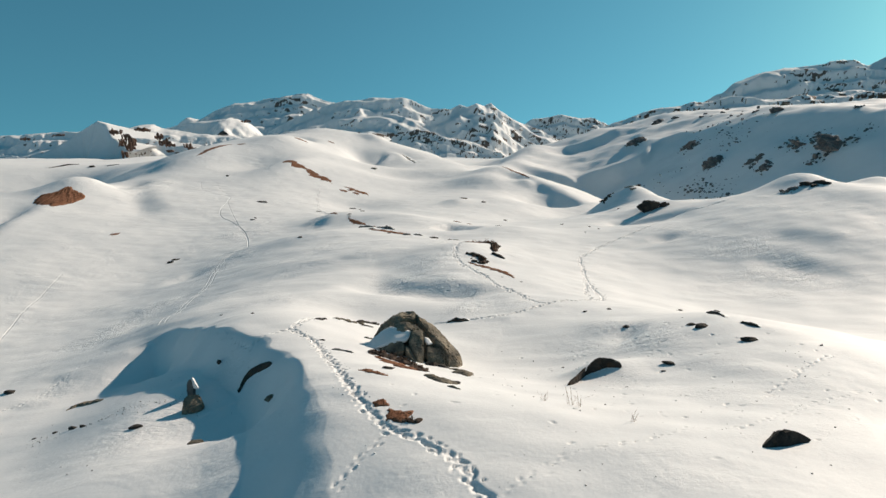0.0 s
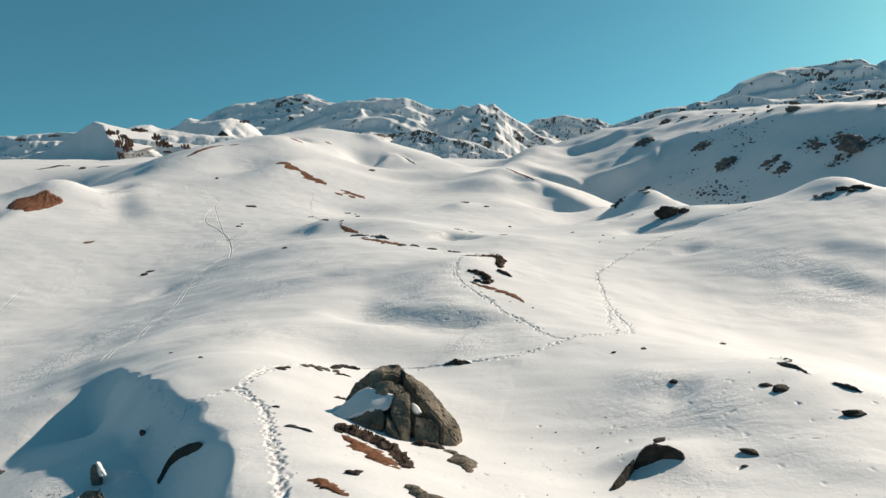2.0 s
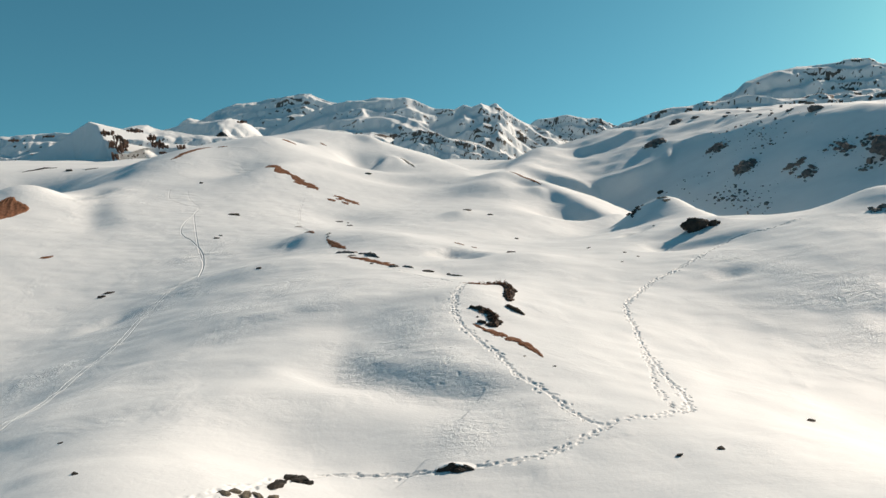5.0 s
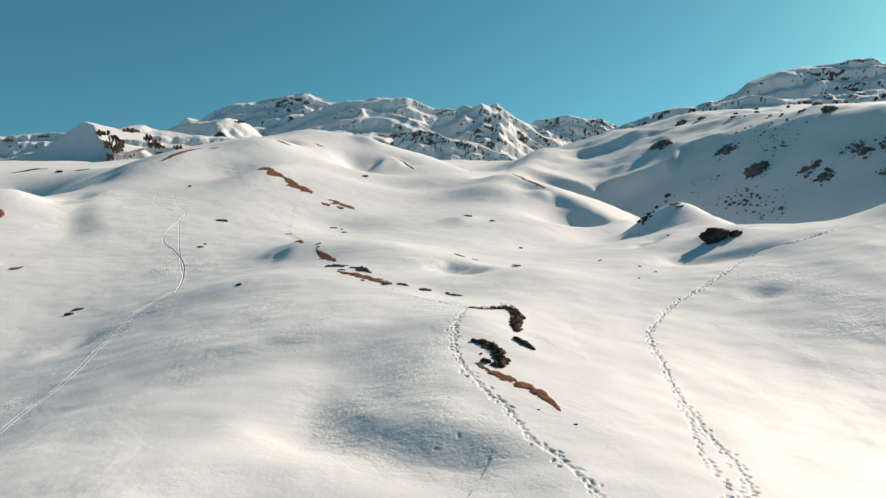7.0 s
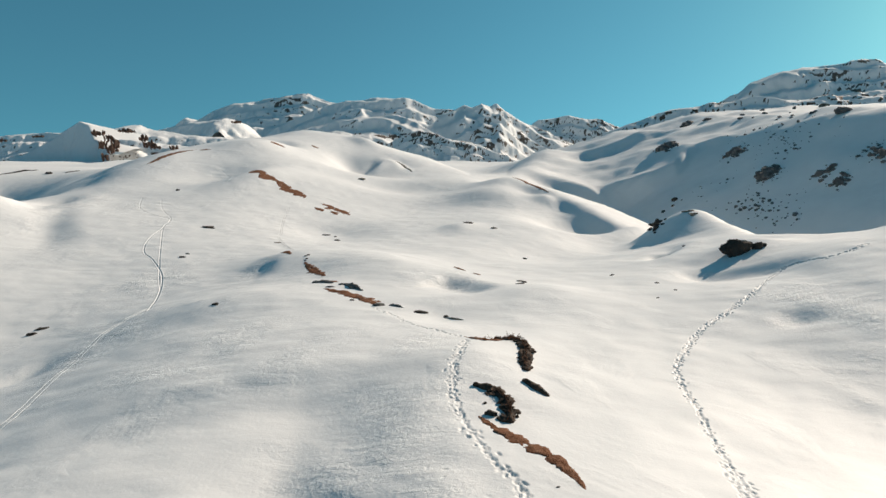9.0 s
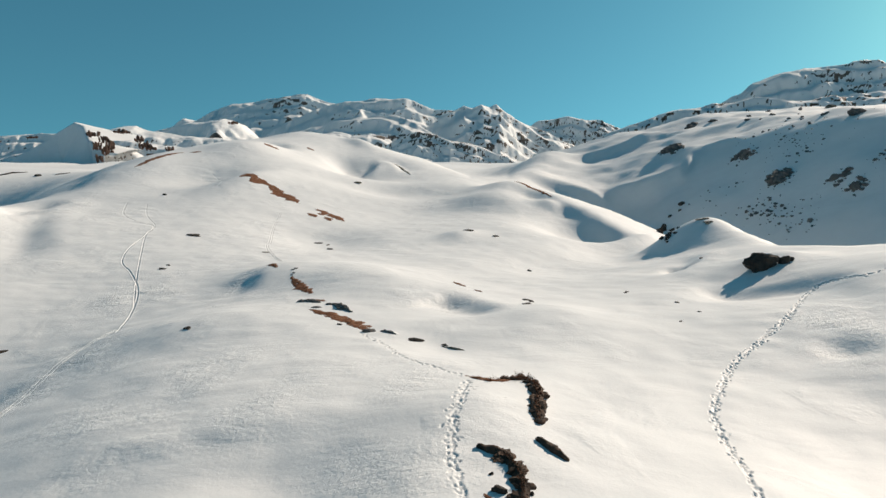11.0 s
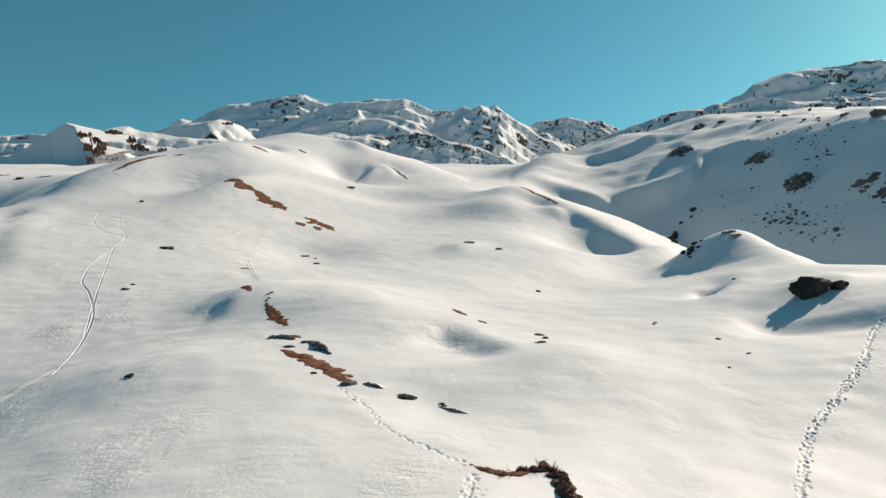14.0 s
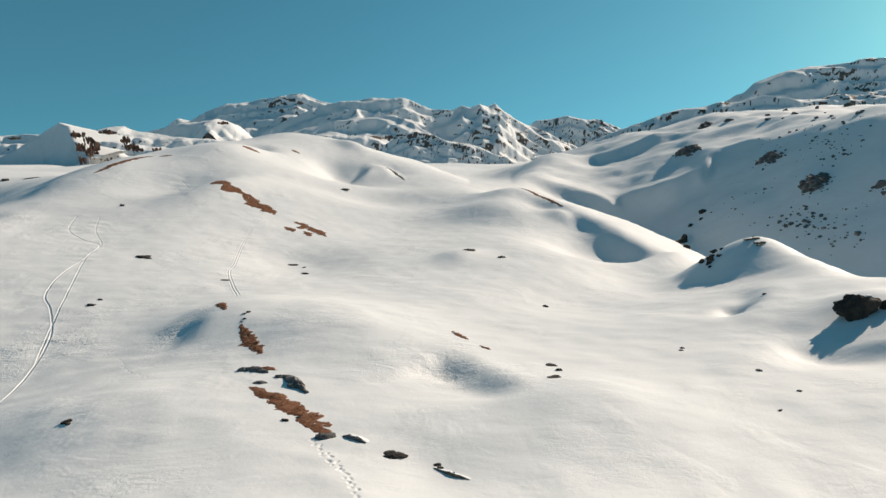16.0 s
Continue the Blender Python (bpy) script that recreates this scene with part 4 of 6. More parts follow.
def blades_mesh(X, Y, Z, count, tall, seed, thick=0.012):
    """Dry grass: thin bent blades on the inner part of a strip."""
    r = np.random.RandomState(seed)
    n, m = X.shape
    verts, faces = [], []
    for _ in range(count):
        a, b = r.uniform(0.03, 0.97) * (n - 1), r.uniform(0.12, 0.88) * (m - 1)
        i, j = int(a), int(b)
        px, py, pz = (A[i, j] + (A[min(i + 1, n - 1), j] - A[i, j]) * (a - i) + (A[i, min(j + 1, m - 1)] - A[i, j]) * (b - j) for A in (X, Y, Z))
        t, lean, l = r.uniform(0, 6.28), r.uniform(0.2, 0.9), tall * r.uniform(0.5, 1.3)
        wx, wy = math.cos(t + 1.57) * thick, math.sin(t + 1.57) * thick
        tx, ty = math.cos(t) * lean * l, math.sin(t) * lean * l
        k = len(verts)
        verts += [(px - wx, py - wy, pz - 0.03), (px + wx, py + wy, pz - 0.03), (px + tx * 0.4 + wx, py + ty * 0.4 + wy, pz + 0.65 * l), (px + tx * 0.4 - wx, py + ty * 0.4 - wy, pz + 0.65 * l), (px + tx, py + ty, pz + l)]
        faces += [(k, k + 1, k + 2, k + 3), (k + 3, k + 2, k + 4)]
    mesh = bpy.data.meshes.new("grass")
    mesh.from_pydata(verts, [], faces)
    return mesh


def heath(points, width, seed, rise=0.05, grass=30, label="reddish brown heath and dry grass bare of snow", tall=0.035):
    mesh, X, Y, Z = ribbon_mesh("heath_patch", points, 1.12 * width, rise, seed, 0.36, 0.07 if width < 1.5 else 0.15, 11)
    mesh.materials.append(HEATH)
    ob = tagged(new("heath_patch", mesh), label, "heath", "bare heath patches")
    length = np.hypot(*np.diff(np.array(points, float), axis=0).T).sum()
    part("dry_grass", blades_mesh(X, Y, Z, int(grass * max(length, 0.6) * max(width, 0.4)), tall, seed), HEATH, ob)["kind"] = "stuff"
    return ob


def turf_band(points, width, count, size, seed, label="dark clumps of heather along the edge of the snow", blades=200):
    """Dark heather: lumps of turf crowded along a line, with twigs standing out of them."""
    r = np.random.RandomState(seed)
    x, y, h = along(points, 0.02)
    lump = stone_mesh("turf", 60 + seed, 3, 2, 0.0, 0.35)
    co, tri = np.array([v.co[:] for v in lump.vertices]), np.array([p.vertices[:] for p in lump.polygons])
    verts, faces = [], []
    for k in range(count):
        i = r.randint(len(x))
        off = r.normal() * 0.35 * width
        px, py = x[i] - math.sin(h[i]) * off, y[i] + math.cos(h[i]) * off
        c = size * r.uniform(0.5, 1.3) * math.exp(-0.5 * (off / width) ** 2)
        a = r.uniform(0, 6.28)
        q = co * np.array([0.75, 0.55, 0.62]) * c * r.uniform(0.8, 1.25, 3)
        q = np.stack([q[:, 0] * math.cos(a) - q[:, 1] * math.sin(a) + px, q[:, 0] * math.sin(a) + q[:, 1] * math.cos(a) + py, q[:, 2] + ground_z(px, py) - 0.2 * c], 1)
        verts.append(q)
        faces.append(tri + k * len(co))
    mesh = bpy.data.meshes.new("turf_band")
    mesh.from_pydata(np.concatenate(verts).tolist(), [], np.concatenate(faces).tolist())
    mesh.materials.append(SOIL)
    bpy.data.meshes.remove(lump)
    ob = tagged(new("turf_band", mesh), label, "turf", "dark turf bands")
    strip, X, Y, Z = ribbon_mesh("strip", points, width, 0.6 * size, seed)
    bpy.data.meshes.remove(strip)
    part("dry_twigs", blades_mesh(X, Y, Z, blades, 0.09, seed, 0.009), SOIL, ob)["kind"] = "stuff"
    return ob


def ledge(points, width, seed, look_of="dark", rise=0.25, label="", ragged=0.25, cap=True, turf=0, flip=False):
    """A low step of bedrock: a bare broken face on the shaded side, its top and back under drifted snow."""
    stuff = {"dark": DARK_ROCK, "grey": GREY_ROCK, "warm": GRANITE, "soil": SOIL}[look_of]
    pts = points if flip or points[-1][0] < points[0][0] else points[::-1]
    x, y, h = along(pts, 0.07 if width < 0.6 else 0.12)
    n = len(x)
    if n < 4:
        x, y, h = along(pts, np.hypot(*(np.array(pts[-1]) - np.array(pts[0]))) / 6)
        n = len(x)
    s = np.linspace(0, 1, n)
    end = np.clip(np.sin(math.pi * s), 0, 1) ** 0.4 + 0.04
    wob = np.array([[noise.fractal(Vector((seed * 5.3 + k * 40, s[i] * (2.5 + 1.5 * n * 0.01), 0)), 1.0, 2.0, 3) for i in range(n)] for k in range(3)])
    # across the step, from the foot of the face to the back: place and height
    prof = [(-0.5, -0.12), (-0.46, 0.25), (-0.38, 0.55), (-0.22, 0.85), (-0.05, 1.0), (0.12, 1.0), (0.3, 0.9)] if cap else [(-0.5, -0.2), (-0.46, 0.2), (-0.4, 0.5), (-0.3, 0.75), (-0.15, 0.95), (0.02, 1.0), (0.2, 0.85), (0.38, 0.35), (0.5, -0.2)]
    w = width * end * np.clip(1 + ragged * 2.0 * wob[0], 0.25, 2)
    up = rise * end * np.clip(1 + 0.6 * wob[1], 0.4, 1.6)
    off = np.array([[a * w[i] for a, b in prof] for i in range(n)]) + (ragged * width * 0.35 * wob[2])[:, None]
    X, Y = x[:, None] + np.sin(h)[:, None] * off, y[:, None] - np.cos(h)[:, None] * off
    lump = np.array([noise.fractal(Vector((a * 4.1, b * 4.1, seed)), 0.6, 2.0, 5) for a, b in zip(X.ravel(), Y.ravel())]).reshape(X.shape)
    X, Y = X + 0.16 * width * lump, Y - 0.16 * width * lump
    foot = height(X[:, 0], Y[:, 0])[:, None]
    Z = np.maximum(height(X, Y), foot) * 0.5 + 0.5 * height(X, Y) + np.array([[b for a, b in prof]]) * up[:, None] * (1 + 0.4 * lump)
    m = len(prof)
    i = np.arange((n - 1) * m).reshape(n - 1, m)[:, :-1].ravel()
    mesh = bpy.data.meshes.new("rock_ledge")
    mesh.from_pydata(np.stack([X, Y, Z], -1).reshape(-1, 3).tolist(), [], np.stack([i, i + 1, i + m + 1, i + m], -1).tolist())
    mesh.polygons.foreach_set("use_smooth", np.full(len(mesh.polygons), look_of == "soil"))
    mesh.materials.append(stuff)
    ob = tagged(new("rock_ledge", mesh), label or "dark ledge of bare bedrock under drifted snow", "rock", "bare ledges")
    if turf:
        part("dry_turf", blades_mesh(X[:, 3:8], Y[:, 3:8], Z[:, 3:8], turf, 0.07, seed), HEATH, ob, "fringe of dry turf and twigs")["kind"] = "stuff"
    if cap:
        back = [(0.0, 0.93), (0.08, 1.08), (0.35, 1.1), (0.8, 0.95), (1.6, 0.55), (2.6, 0.18), (3.6, -0.12)]
        v = np.array([[max(a * width * 0.6, a * rise * 0.8) * (0.4 + 0.6 * end[i]) for a, b in back] for i in range(n)])
        u = off[:, 4:5] + v
        X, Y = x[:, None] + np.sin(h)[:, None] * u, y[:, None] - np.cos(h)[:, None] * u
        top = Z[:, 4:5] - height(X[:, :1], Y[:, :1])
        Zs = height(X, Y) + np.array([[b for a, b in back]]) * np.convolve(np.pad(top[:, 0], 4, mode="edge"), np.ones(9) / 9, mode="valid")[:, None]
        cm = bpy.data.meshes.new("snow_cap")
        k = len(back)
        i = np.arange((n - 1) * k).reshape(n - 1, k)[:, :-1].ravel()
        cm.from_pydata(np.stack([X, Y, Zs], -1).reshape(-1, 3).tolist(), [], np.stack([i, i + 1, i + k + 1, i + k], -1).tolist())
        cm.polygons.foreach_set("use_smooth", np.ones(len(cm.polygons), bool))
        part("snow_cap", cm, SNOW, ob, "drifted snow over the ledge")
    return ob


def crumbs(name, label, places, low, high, stuff, seed, category):
    """Many small lumps in one mesh: clods of snow beside a trail, or gravel."""
    r = np.random.RandomState(seed)
    t = (1 + 5 ** 0.5) / 2
    ico = np.array([(-1, t, 0), (1, t, 0), (-1, -t, 0), (1, -t, 0), (0, -1, t), (0, 1, t), (0, -1, -t), (0, 1, -t), (t, 0, -1), (t, 0, 1), (-t, 0, -1), (-t, 0, 1)]) / 1.9
    tri = np.array([(0, 11, 5), (0, 5, 1), (0, 1, 7), (0, 7, 10), (0, 10, 11), (1, 5, 9), (5, 11, 4), (11, 10, 2), (10, 7, 6), (7, 1, 8), (3, 9, 4), (3, 4, 2), (3, 2, 6), (3, 6, 8), (3, 8, 9), (4, 9, 5), (2, 4, 11), (6, 2, 10), (8, 6, 7), (9, 8, 1)])
    p = np.array(places, float)
    z = height(p[:, 0], p[:, 1])
    s = low + (high - low) * r.rand(len(p)) ** 3 if p.shape[1] == 2 else p[:, 2]
    v = ico[None] * (s[:, None, None] * r.uniform(0.6, 1.25, (len(p), 12, 3))) * np.array([1.2, 1.0, 0.75]) + np.stack([p[:, 0], p[:, 1], z + 0.25 * s], 1)[:, None]
    mesh = bpy.data.meshes.new(name)
    mesh.from_pydata(v.reshape(-1, 3).tolist(), [], (tri[None] + 12 * np.arange(len(p))[:, None, None]).reshape(-1, 3).tolist())
    mesh.materials.append(stuff)
    return tagged(new(name, mesh), label, category, kind="stuff")


RUBBLE = []


def outcrop(x, y, spread, count, size, seed, long=1.0, turn=0.0, look_of="dark", shrink=0.3):
    """Rocks that break through a steep snow slope, largest in the middle."""
    r = np.random.RandomState(seed)
    for n in range(count):
        u, v = r.normal() * spread * long, r.normal() * spread
        a = radians(turn)
        k = size * (shrink + (1 - shrink) * r.rand() ** 2) * math.exp(-0.25 * (u / spread / long) ** 2 - 0.25 * (v / spread) ** 2)
        if n >= 0.22 * count:
            RUBBLE.append((x + u * math.cos(a) - v * math.sin(a), y + u * math.sin(a) + v * math.cos(a), 0.36 * k))
            continue
        stone(x + u * math.cos(a) - v * math.sin(a), y + u * math.sin(a) + v * math.cos(a), k, k * r.uniform(0.35, 0.75), look_of, r.uniform(0, 360), r.randint(99),
              0.75, 0.4, "dark rock breaking through the shaded snow slope", group="rocks of the steep slope")


def crag(x, y, z, wide, tall, seed):
    """A jagged crag on the skyline: broken blocks stacked against one another."""
    r = np.random.RandomState(seed)
    base = new("crag")
    base.location = (x, y, z)
    tagged(base, "reddish brown crag standing out of the snow", "crag", "far crags")
    for k in range(7):
        u = (k / 6 - 0.5) * wide * 0.9
        h = tall * (1 - 0.7 * abs(u) / wide) * r.uniform(0.55, 1.05)
        w = wide * r.uniform(0.22, 0.42)
        block = new("block", CRAG_BLOCKS[k % 4])
        block.parent = base
        block.matrix_parent_inverse.identity()
        block.matrix_basis = pose(u, r.normal() * 0.1 * wide, -0.45 * h, r.uniform(-25, 25), r.uniform(-25, 25), r.uniform(0, 360)) @ Matrix.Diagonal((w / 2, w * 0.45, h * 1.45, 1))
    return base


CRAG_BLOCKS = [stone_mesh("block", 310 + k, 13, 3, 0.0, 0.25) for k in range(4)]
for mesh in CRAG_BLOCKS:
    mesh.materials.append(CRAG_ROCK)


def shrub(x, y, tall, seed):
    """A leafless dwarf shrub: stems that fork into thin twigs."""
    r = np.random.RandomState(seed)
    z = ground_z(x, y)
    ob = new("shrub")
    ob.location = (x, y, z)
    tagged(ob, "small leafless shrub at the rock's edge", "shrub")
    for k in range(9):
        verts, faces = [], []

        def twig(p, d, l, w, level):
            q = p + d * l
            s = Vector((-d.y, d.x, 0)).normalized() * w if abs(d.z) < 0.99 else Vector((w, 0, 0))
            t = d.cross(s).normalized() * w
            n = len(verts)
            verts.extend([p + s, p - s * 0.5 + t, p - s * 0.5 - t, q])
            faces.extend([(n, n + 1, n + 3), (n + 1, n + 2, n + 3), (n + 2, n, n + 3)])
            if level:
                for _ in range(3):
                    e = (d + Vector(r.normal(size=3)) * 0.45).normalized()
                    twig(p + d * l * r.uniform(0.4, 0.9), e, l * r.uniform(0.45, 0.7), w * 0.6, level - 1)
        a = r.uniform(0, 6.28)
        twig(Vector((0.3 * tall * math.cos(a), 0.3 * tall * math.sin(a), -0.05)), Vector((0.5 * math.cos(a), 0.5 * math.sin(a), 1)).normalized(), tall * r.uniform(0.5, 0.8), 0.012, 3)
        mesh = bpy.data.meshes.new("stem")
        mesh.from_pydata([tuple(v) for v in verts], [], faces)
        part("stem", mesh, HEATH, ob)
    return ob


# the shaded lee side of the crest
ledge([(-7.07, 25.99), (-7.69, 26.33), (-8.27, 26.46), (-8.49, 26.08), (-8.47, 25.86)], 0.29, 4, 'dark', rise=0.16, ragged=0.12, cap=False, label='dark curved edge of rock under a snow lip')
stone(-6.40, 23.10, 0.57, 0.24, "warm", 4, 11, deep=0.6)
stone(-10.33, 28.92, 0.33, 0.28, "dark", -9, 16, tilt=20, deep=0.6)
ledge([(-19.52, 32.26), (-18.56, 31.97), (-17.27, 31.37)], 0.39, 7, 'warm', rise=0.1, cap=False)
ledge([(-19.36, 31.59), (-18.69, 32.26), (-17.35, 31.63)], 0.42, 8, 'warm', rise=0.1, cap=False)
stone(-8.61, 21.22, 0.60, 0.15, "warm", 12, 31, deep=0.6)
stone(-11.93, 23.78, 0.57, 0.16, "dark", -1, 36, deep=0.6)
stone(-16.06, 26.63, 0.54, 0.13, "dark", -14, 41, deep=0.6)
stone(-15.37, 26.21, 0.42, 0.10, "dark", -27, 46, deep=0.6)
stone(-17.10, 26.98, 0.27, 0.10, "dark", 20, 51, deep=0.6)
stone(-18.11, 27.02, 0.25, 0.08, "dark", 7, 56, deep=0.6)
stone(-25.11, 35.79, 0.92, 0.21, "dark", -6, 61, deep=0.6)
# round the big boulder
turf_band([(-3.02, 26.58), (-2.71, 26.49), (-2.36, 26.45), (-1.87, 26.12), (-1.43, 25.71), (-1.09, 25.3)], 0.3, 46, 0.34, 30)
heath([(-2.75, 26.1), (-2.3, 25.45), (-1.75, 24.7), (-1.2, 23.9), (-0.75, 23.1)], 0.75, 30, label="rust-brown heath below the dark heather")
turf_band([(-1.1, 25.2), (-0.85, 24.4), (-0.65, 23.6)], 0.16, 16, 0.24, 33, blades=60)
heath([(-2.9, 21.5), (-2.44, 21.25), (-2.1, 20.8), (-1.7, 20.4)], 0.42, 31)
stone(-1.9, 22.05, 0.42, 0.12, "dark", -20, 146, deep=0.6)
ledge([(-0.66, 21.55), (-0.36, 21.5), (-0.09, 21.0), (0.2, 20.8), (0.62, 20.8)], 0.42, 41, "warm", rise=0.10, cap=False, ragged=0.5, label="flat brown rock showing through thin snow")
heath([(-0.3, 21.2), (-0.05, 20.9), (0.3, 20.7)], 0.3, 43)
stone(0.52, 20.85, 0.4, 0.12, "dark", -20, 161, deep=0.6)
ledge([(0.2, 20.05), (0.42, 19.8), (0.64, 19.6)], 0.1, 44, "warm", rise=0.05, cap=False)
ledge([(-0.72, 26.55), (-0.35, 26.7), (0.0, 26.75), (0.4, 26.5)], 0.28, 45, "dark", rise=0.12, cap=False, ragged=0.5, label="dark rubble at the foot of the boulder")
ledge([(0.4, 26.55), (0.75, 26.0), (0.95, 25.1), (1.1, 23.9)], 0.5, 46, "warm", rise=0.08, cap=False, ragged=0.6, label="brown slab and soil at the foot of the boulder")
stone(-1.83, 22.18, 0.37, 0.06, "dark", 24, 211, deep=0.6)
stone(-5.36, 28.07, 0.22, 0.07, "dark", 11, 216, deep=0.6)
stone(-1.72, 28.72, 0.21, 0.07, "dark", -2, 221, deep=0.6)
ledge([(-4.62, 26.12), (-4.23, 26.08), (-3.61, 25.75)], 0.14, 48, 'grey', rise=0.06)
heath([(-2.05, 17.95), (-1.75, 17.88), (-1.45, 17.6)], 0.34, 49)
heath([(-1.5, 17.45), (-1.24, 17.05), (-1.05, 16.7), (-0.85, 16.5)], 0.62, 50, label="orange-brown heath trodden by the trail")
turf_band([(-1.0, 16.62), (-0.8, 16.55), (-0.58, 16.44)], 0.1, 12, 0.15, 51, blades=30)
stone(-5.56, 33.96, 0.45, 0.11, "warm", -12, 241, deep=0.6)
stone(-5.37, 34.27, 0.46, 0.11, "warm", 5, 246, deep=0.6)
stone(-5.01, 33.98, 0.50, 0.12, "warm", -37, 251, deep=0.6)
stone(-5.07, 34.22, 0.47, 0.11, "warm", 21, 256, deep=0.6)
stone(-4.84, 34.48, 0.31, 0.07, "warm", -41, 261, deep=0.6)
stone(-4.69, 34.31, 0.45, 0.11, "warm", -34, 266, deep=0.6)
stone(-4.37, 34.48, 0.54, 0.13, "warm", 39, 271, deep=0.6)
stone(-4.56, 35.23, 0.33, 0.10, "dark", 44, 276, deep=0.6)
stone(-4.65, 35.42, 0.34, 0.10, "dark", -39, 281, deep=0.6)
stone(-4.55, 35.42, 0.62, 0.19, "dark", 34, 286, deep=0.6)
stone(-4.45, 35.85, 0.47, 0.14, "dark", -10, 291, deep=0.6)
stone(-4.33, 36.62, 0.49, 0.15, "dark", 30, 296, deep=0.6)
stone(-3.99, 36.38, 0.64, 0.19, "dark", 15, 301, deep=0.6)
stone(-3.99, 36.79, 0.61, 0.18, "dark", -44, 306, deep=0.6)
stone(-3.71, 36.30, 0.53, 0.16, "dark", 4, 311, deep=0.6)
stone(-6.27, 32.72, 0.61, 0.10, "dark", -9, 316, deep=0.6)
stone(-6.12, 33.16, 0.33, 0.08, "dark", -22, 321, deep=0.6)
ledge([(-4.26, 33.82), (-4.01, 34.07), (-3.60, 33.99)], 0.12, 68, 'dark', rise=0.06)
ledge([(0.36, 37.44), (0.98, 37.45), (1.69, 37.27)], 0.28, 69, 'dark', rise=0.16)
stone(1.21, 37.29, 0.65, 0.13, "dark", -1, 336, deep=0.6)
stone(-5.30, 28.08, 0.26, 0.07, "dark", -14, 341, deep=0.6)
stone(-10.41, 35.06, 0.32, 0.05, "dark", -27, 346, deep=0.6)
stone(-13.88, 40.05, 0.28, 0.05, "dark", 20, 351, deep=0.6)
ledge([(-3.74, 30.31), (-3.41, 30.30), (-3.02, 30.27)], 0.12, 74, 'warm', rise=0.06)
# on the near rise
stone(7.06, 26.17, 0.54, 0.15, "dark", 28, 371, deep=0.6)
stone(11.51, 28.59, 0.50, 0.11, "dark", -24, 391, deep=0.6)
stone(11.72, 28.15, 0.80, 0.23, "dark", 23, 396, deep=0.6)
stone(12.80, 26.00, 0.85, 0.18, "dark", 10, 401, deep=0.5)
ledge([(13.26, 31.45), (13.23, 30.38), (13.26, 29.25)], 0.22, 84, 'dark', rise=0.12)
ledge([(13.48, 28.38), (13.74, 27.93), (14.06, 27.51)], 0.18, 85, 'dark', rise=0.1)
stone(9.02, 24.53, 0.53, 0.15, "dark", -29, 416, deep=0.6)
stone(16.56, 43.43, 0.59, 0.09, "dark", 18, 421, deep=0.6)
stone(8.53, 37.21, 0.25, 0.13, "dark", 5, 426, deep=0.6)
stone(10.06, 37.60, 0.31, 0.11, "dark", -8, 431, deep=0.6)
stone(9.24, 31.07, 0.45, 0.08, "dark", -21, 436, deep=0.6)
stone(15.38, 25.10, 0.20, 0.06, "dark", 26, 441, deep=0.6)
stone(8.61, 23.84, 0.22, 0.06, "dark", 13, 446, deep=0.6)
stone(5.29, 26.70, 0.11, 0.05, "dark", 0, 451, deep=0.6)
ledge([(15.55, 36.46), (15.67, 35.70), (14.03, 31.87)], 0.22, 94, 'dark', rise=0.12)
stone(14.21, 32.32, 0.36, 0.19, "dark", -26, 461, deep=0.6)
# the rocks on the first dome
ledge([(4.80, 64.21), (5.24, 63.26), (5.32, 61.75), (4.94, 59.96), (4.97, 58.60)], 0.44, 97, 'soil', rise=0.22, ragged=0.6, cap=False, turf=500, label='bank of bare dark soil and turf under a snow lip')
turf_band([(4.75, 64.2), (5.2, 63.5), (5.35, 62.5), (5.3, 61.4), (5.0, 60.1), (5.0, 58.8)], 0.34, 60, 0.4, 98, "bank of dark turf and twigs on the dome", 420)
heath([(4.64, 64.52), (5.23, 63.82), (5.69, 62.69)], 0.33, 109, grass=120, tall=0.09)
ledge([(3.68, 63.60), (4.30, 63.77), (4.92, 63.88)], 0.32, 110, 'soil', rise=0.14, ragged=0.3, cap=False, turf=150)
turf_band([(2.9, 55.85), (3.3, 55.3), (3.6, 54.4), (3.62, 53.5), (3.45, 52.7)], 0.36, 52, 0.38, 112, "hooked bank of dark turf on the dome", 300)
ledge([(4.52, 57.17), (5.05, 56.61), (5.63, 55.79)], 0.36, 120, 'soil', rise=0.2, cap=False)
ledge([(2.12, 56.17), (2.72, 55.96), (3.34, 55.52)], 0.38, 121, 'soil', rise=0.21, cap=False)
ledge([(3.15, 55.76), (3.54, 54.80), (3.64, 53.63), (3.42, 52.64)], 0.39, 122, 'soil', rise=0.21, ragged=0.6, cap=False, turf=300, label='bank of bare dark soil and turf under a snow lip')
stone(2.83, 53.31, 0.58, 0.32, "dark", -30, 601, deep=0.6)
stone(2.65, 54.36, 0.24, 0.13, "dark", 17, 606, deep=0.6)
stone(3.89, 53.30, 0.26, 0.16, "dark", 4, 611, deep=0.6)
heath([(2.25, 53.25), (3.06, 51.95), (3.87, 50.96), (4.64, 50.12), (5.29, 48.98), (5.6, 47.9)], 0.66, 126, label='long strip of red-brown heath on the dome')
heath([(2.03, 64.18), (2.72, 63.56), (3.53, 63.28), (4.42, 63.72)], 0.46, 127)
stone(4.66, 47.98, 0.17, 0.05, "dark", 25, 626, deep=0.6)
stone(5.95, 46.75, 0.20, 0.05, "dark", 12, 631, deep=0.6)
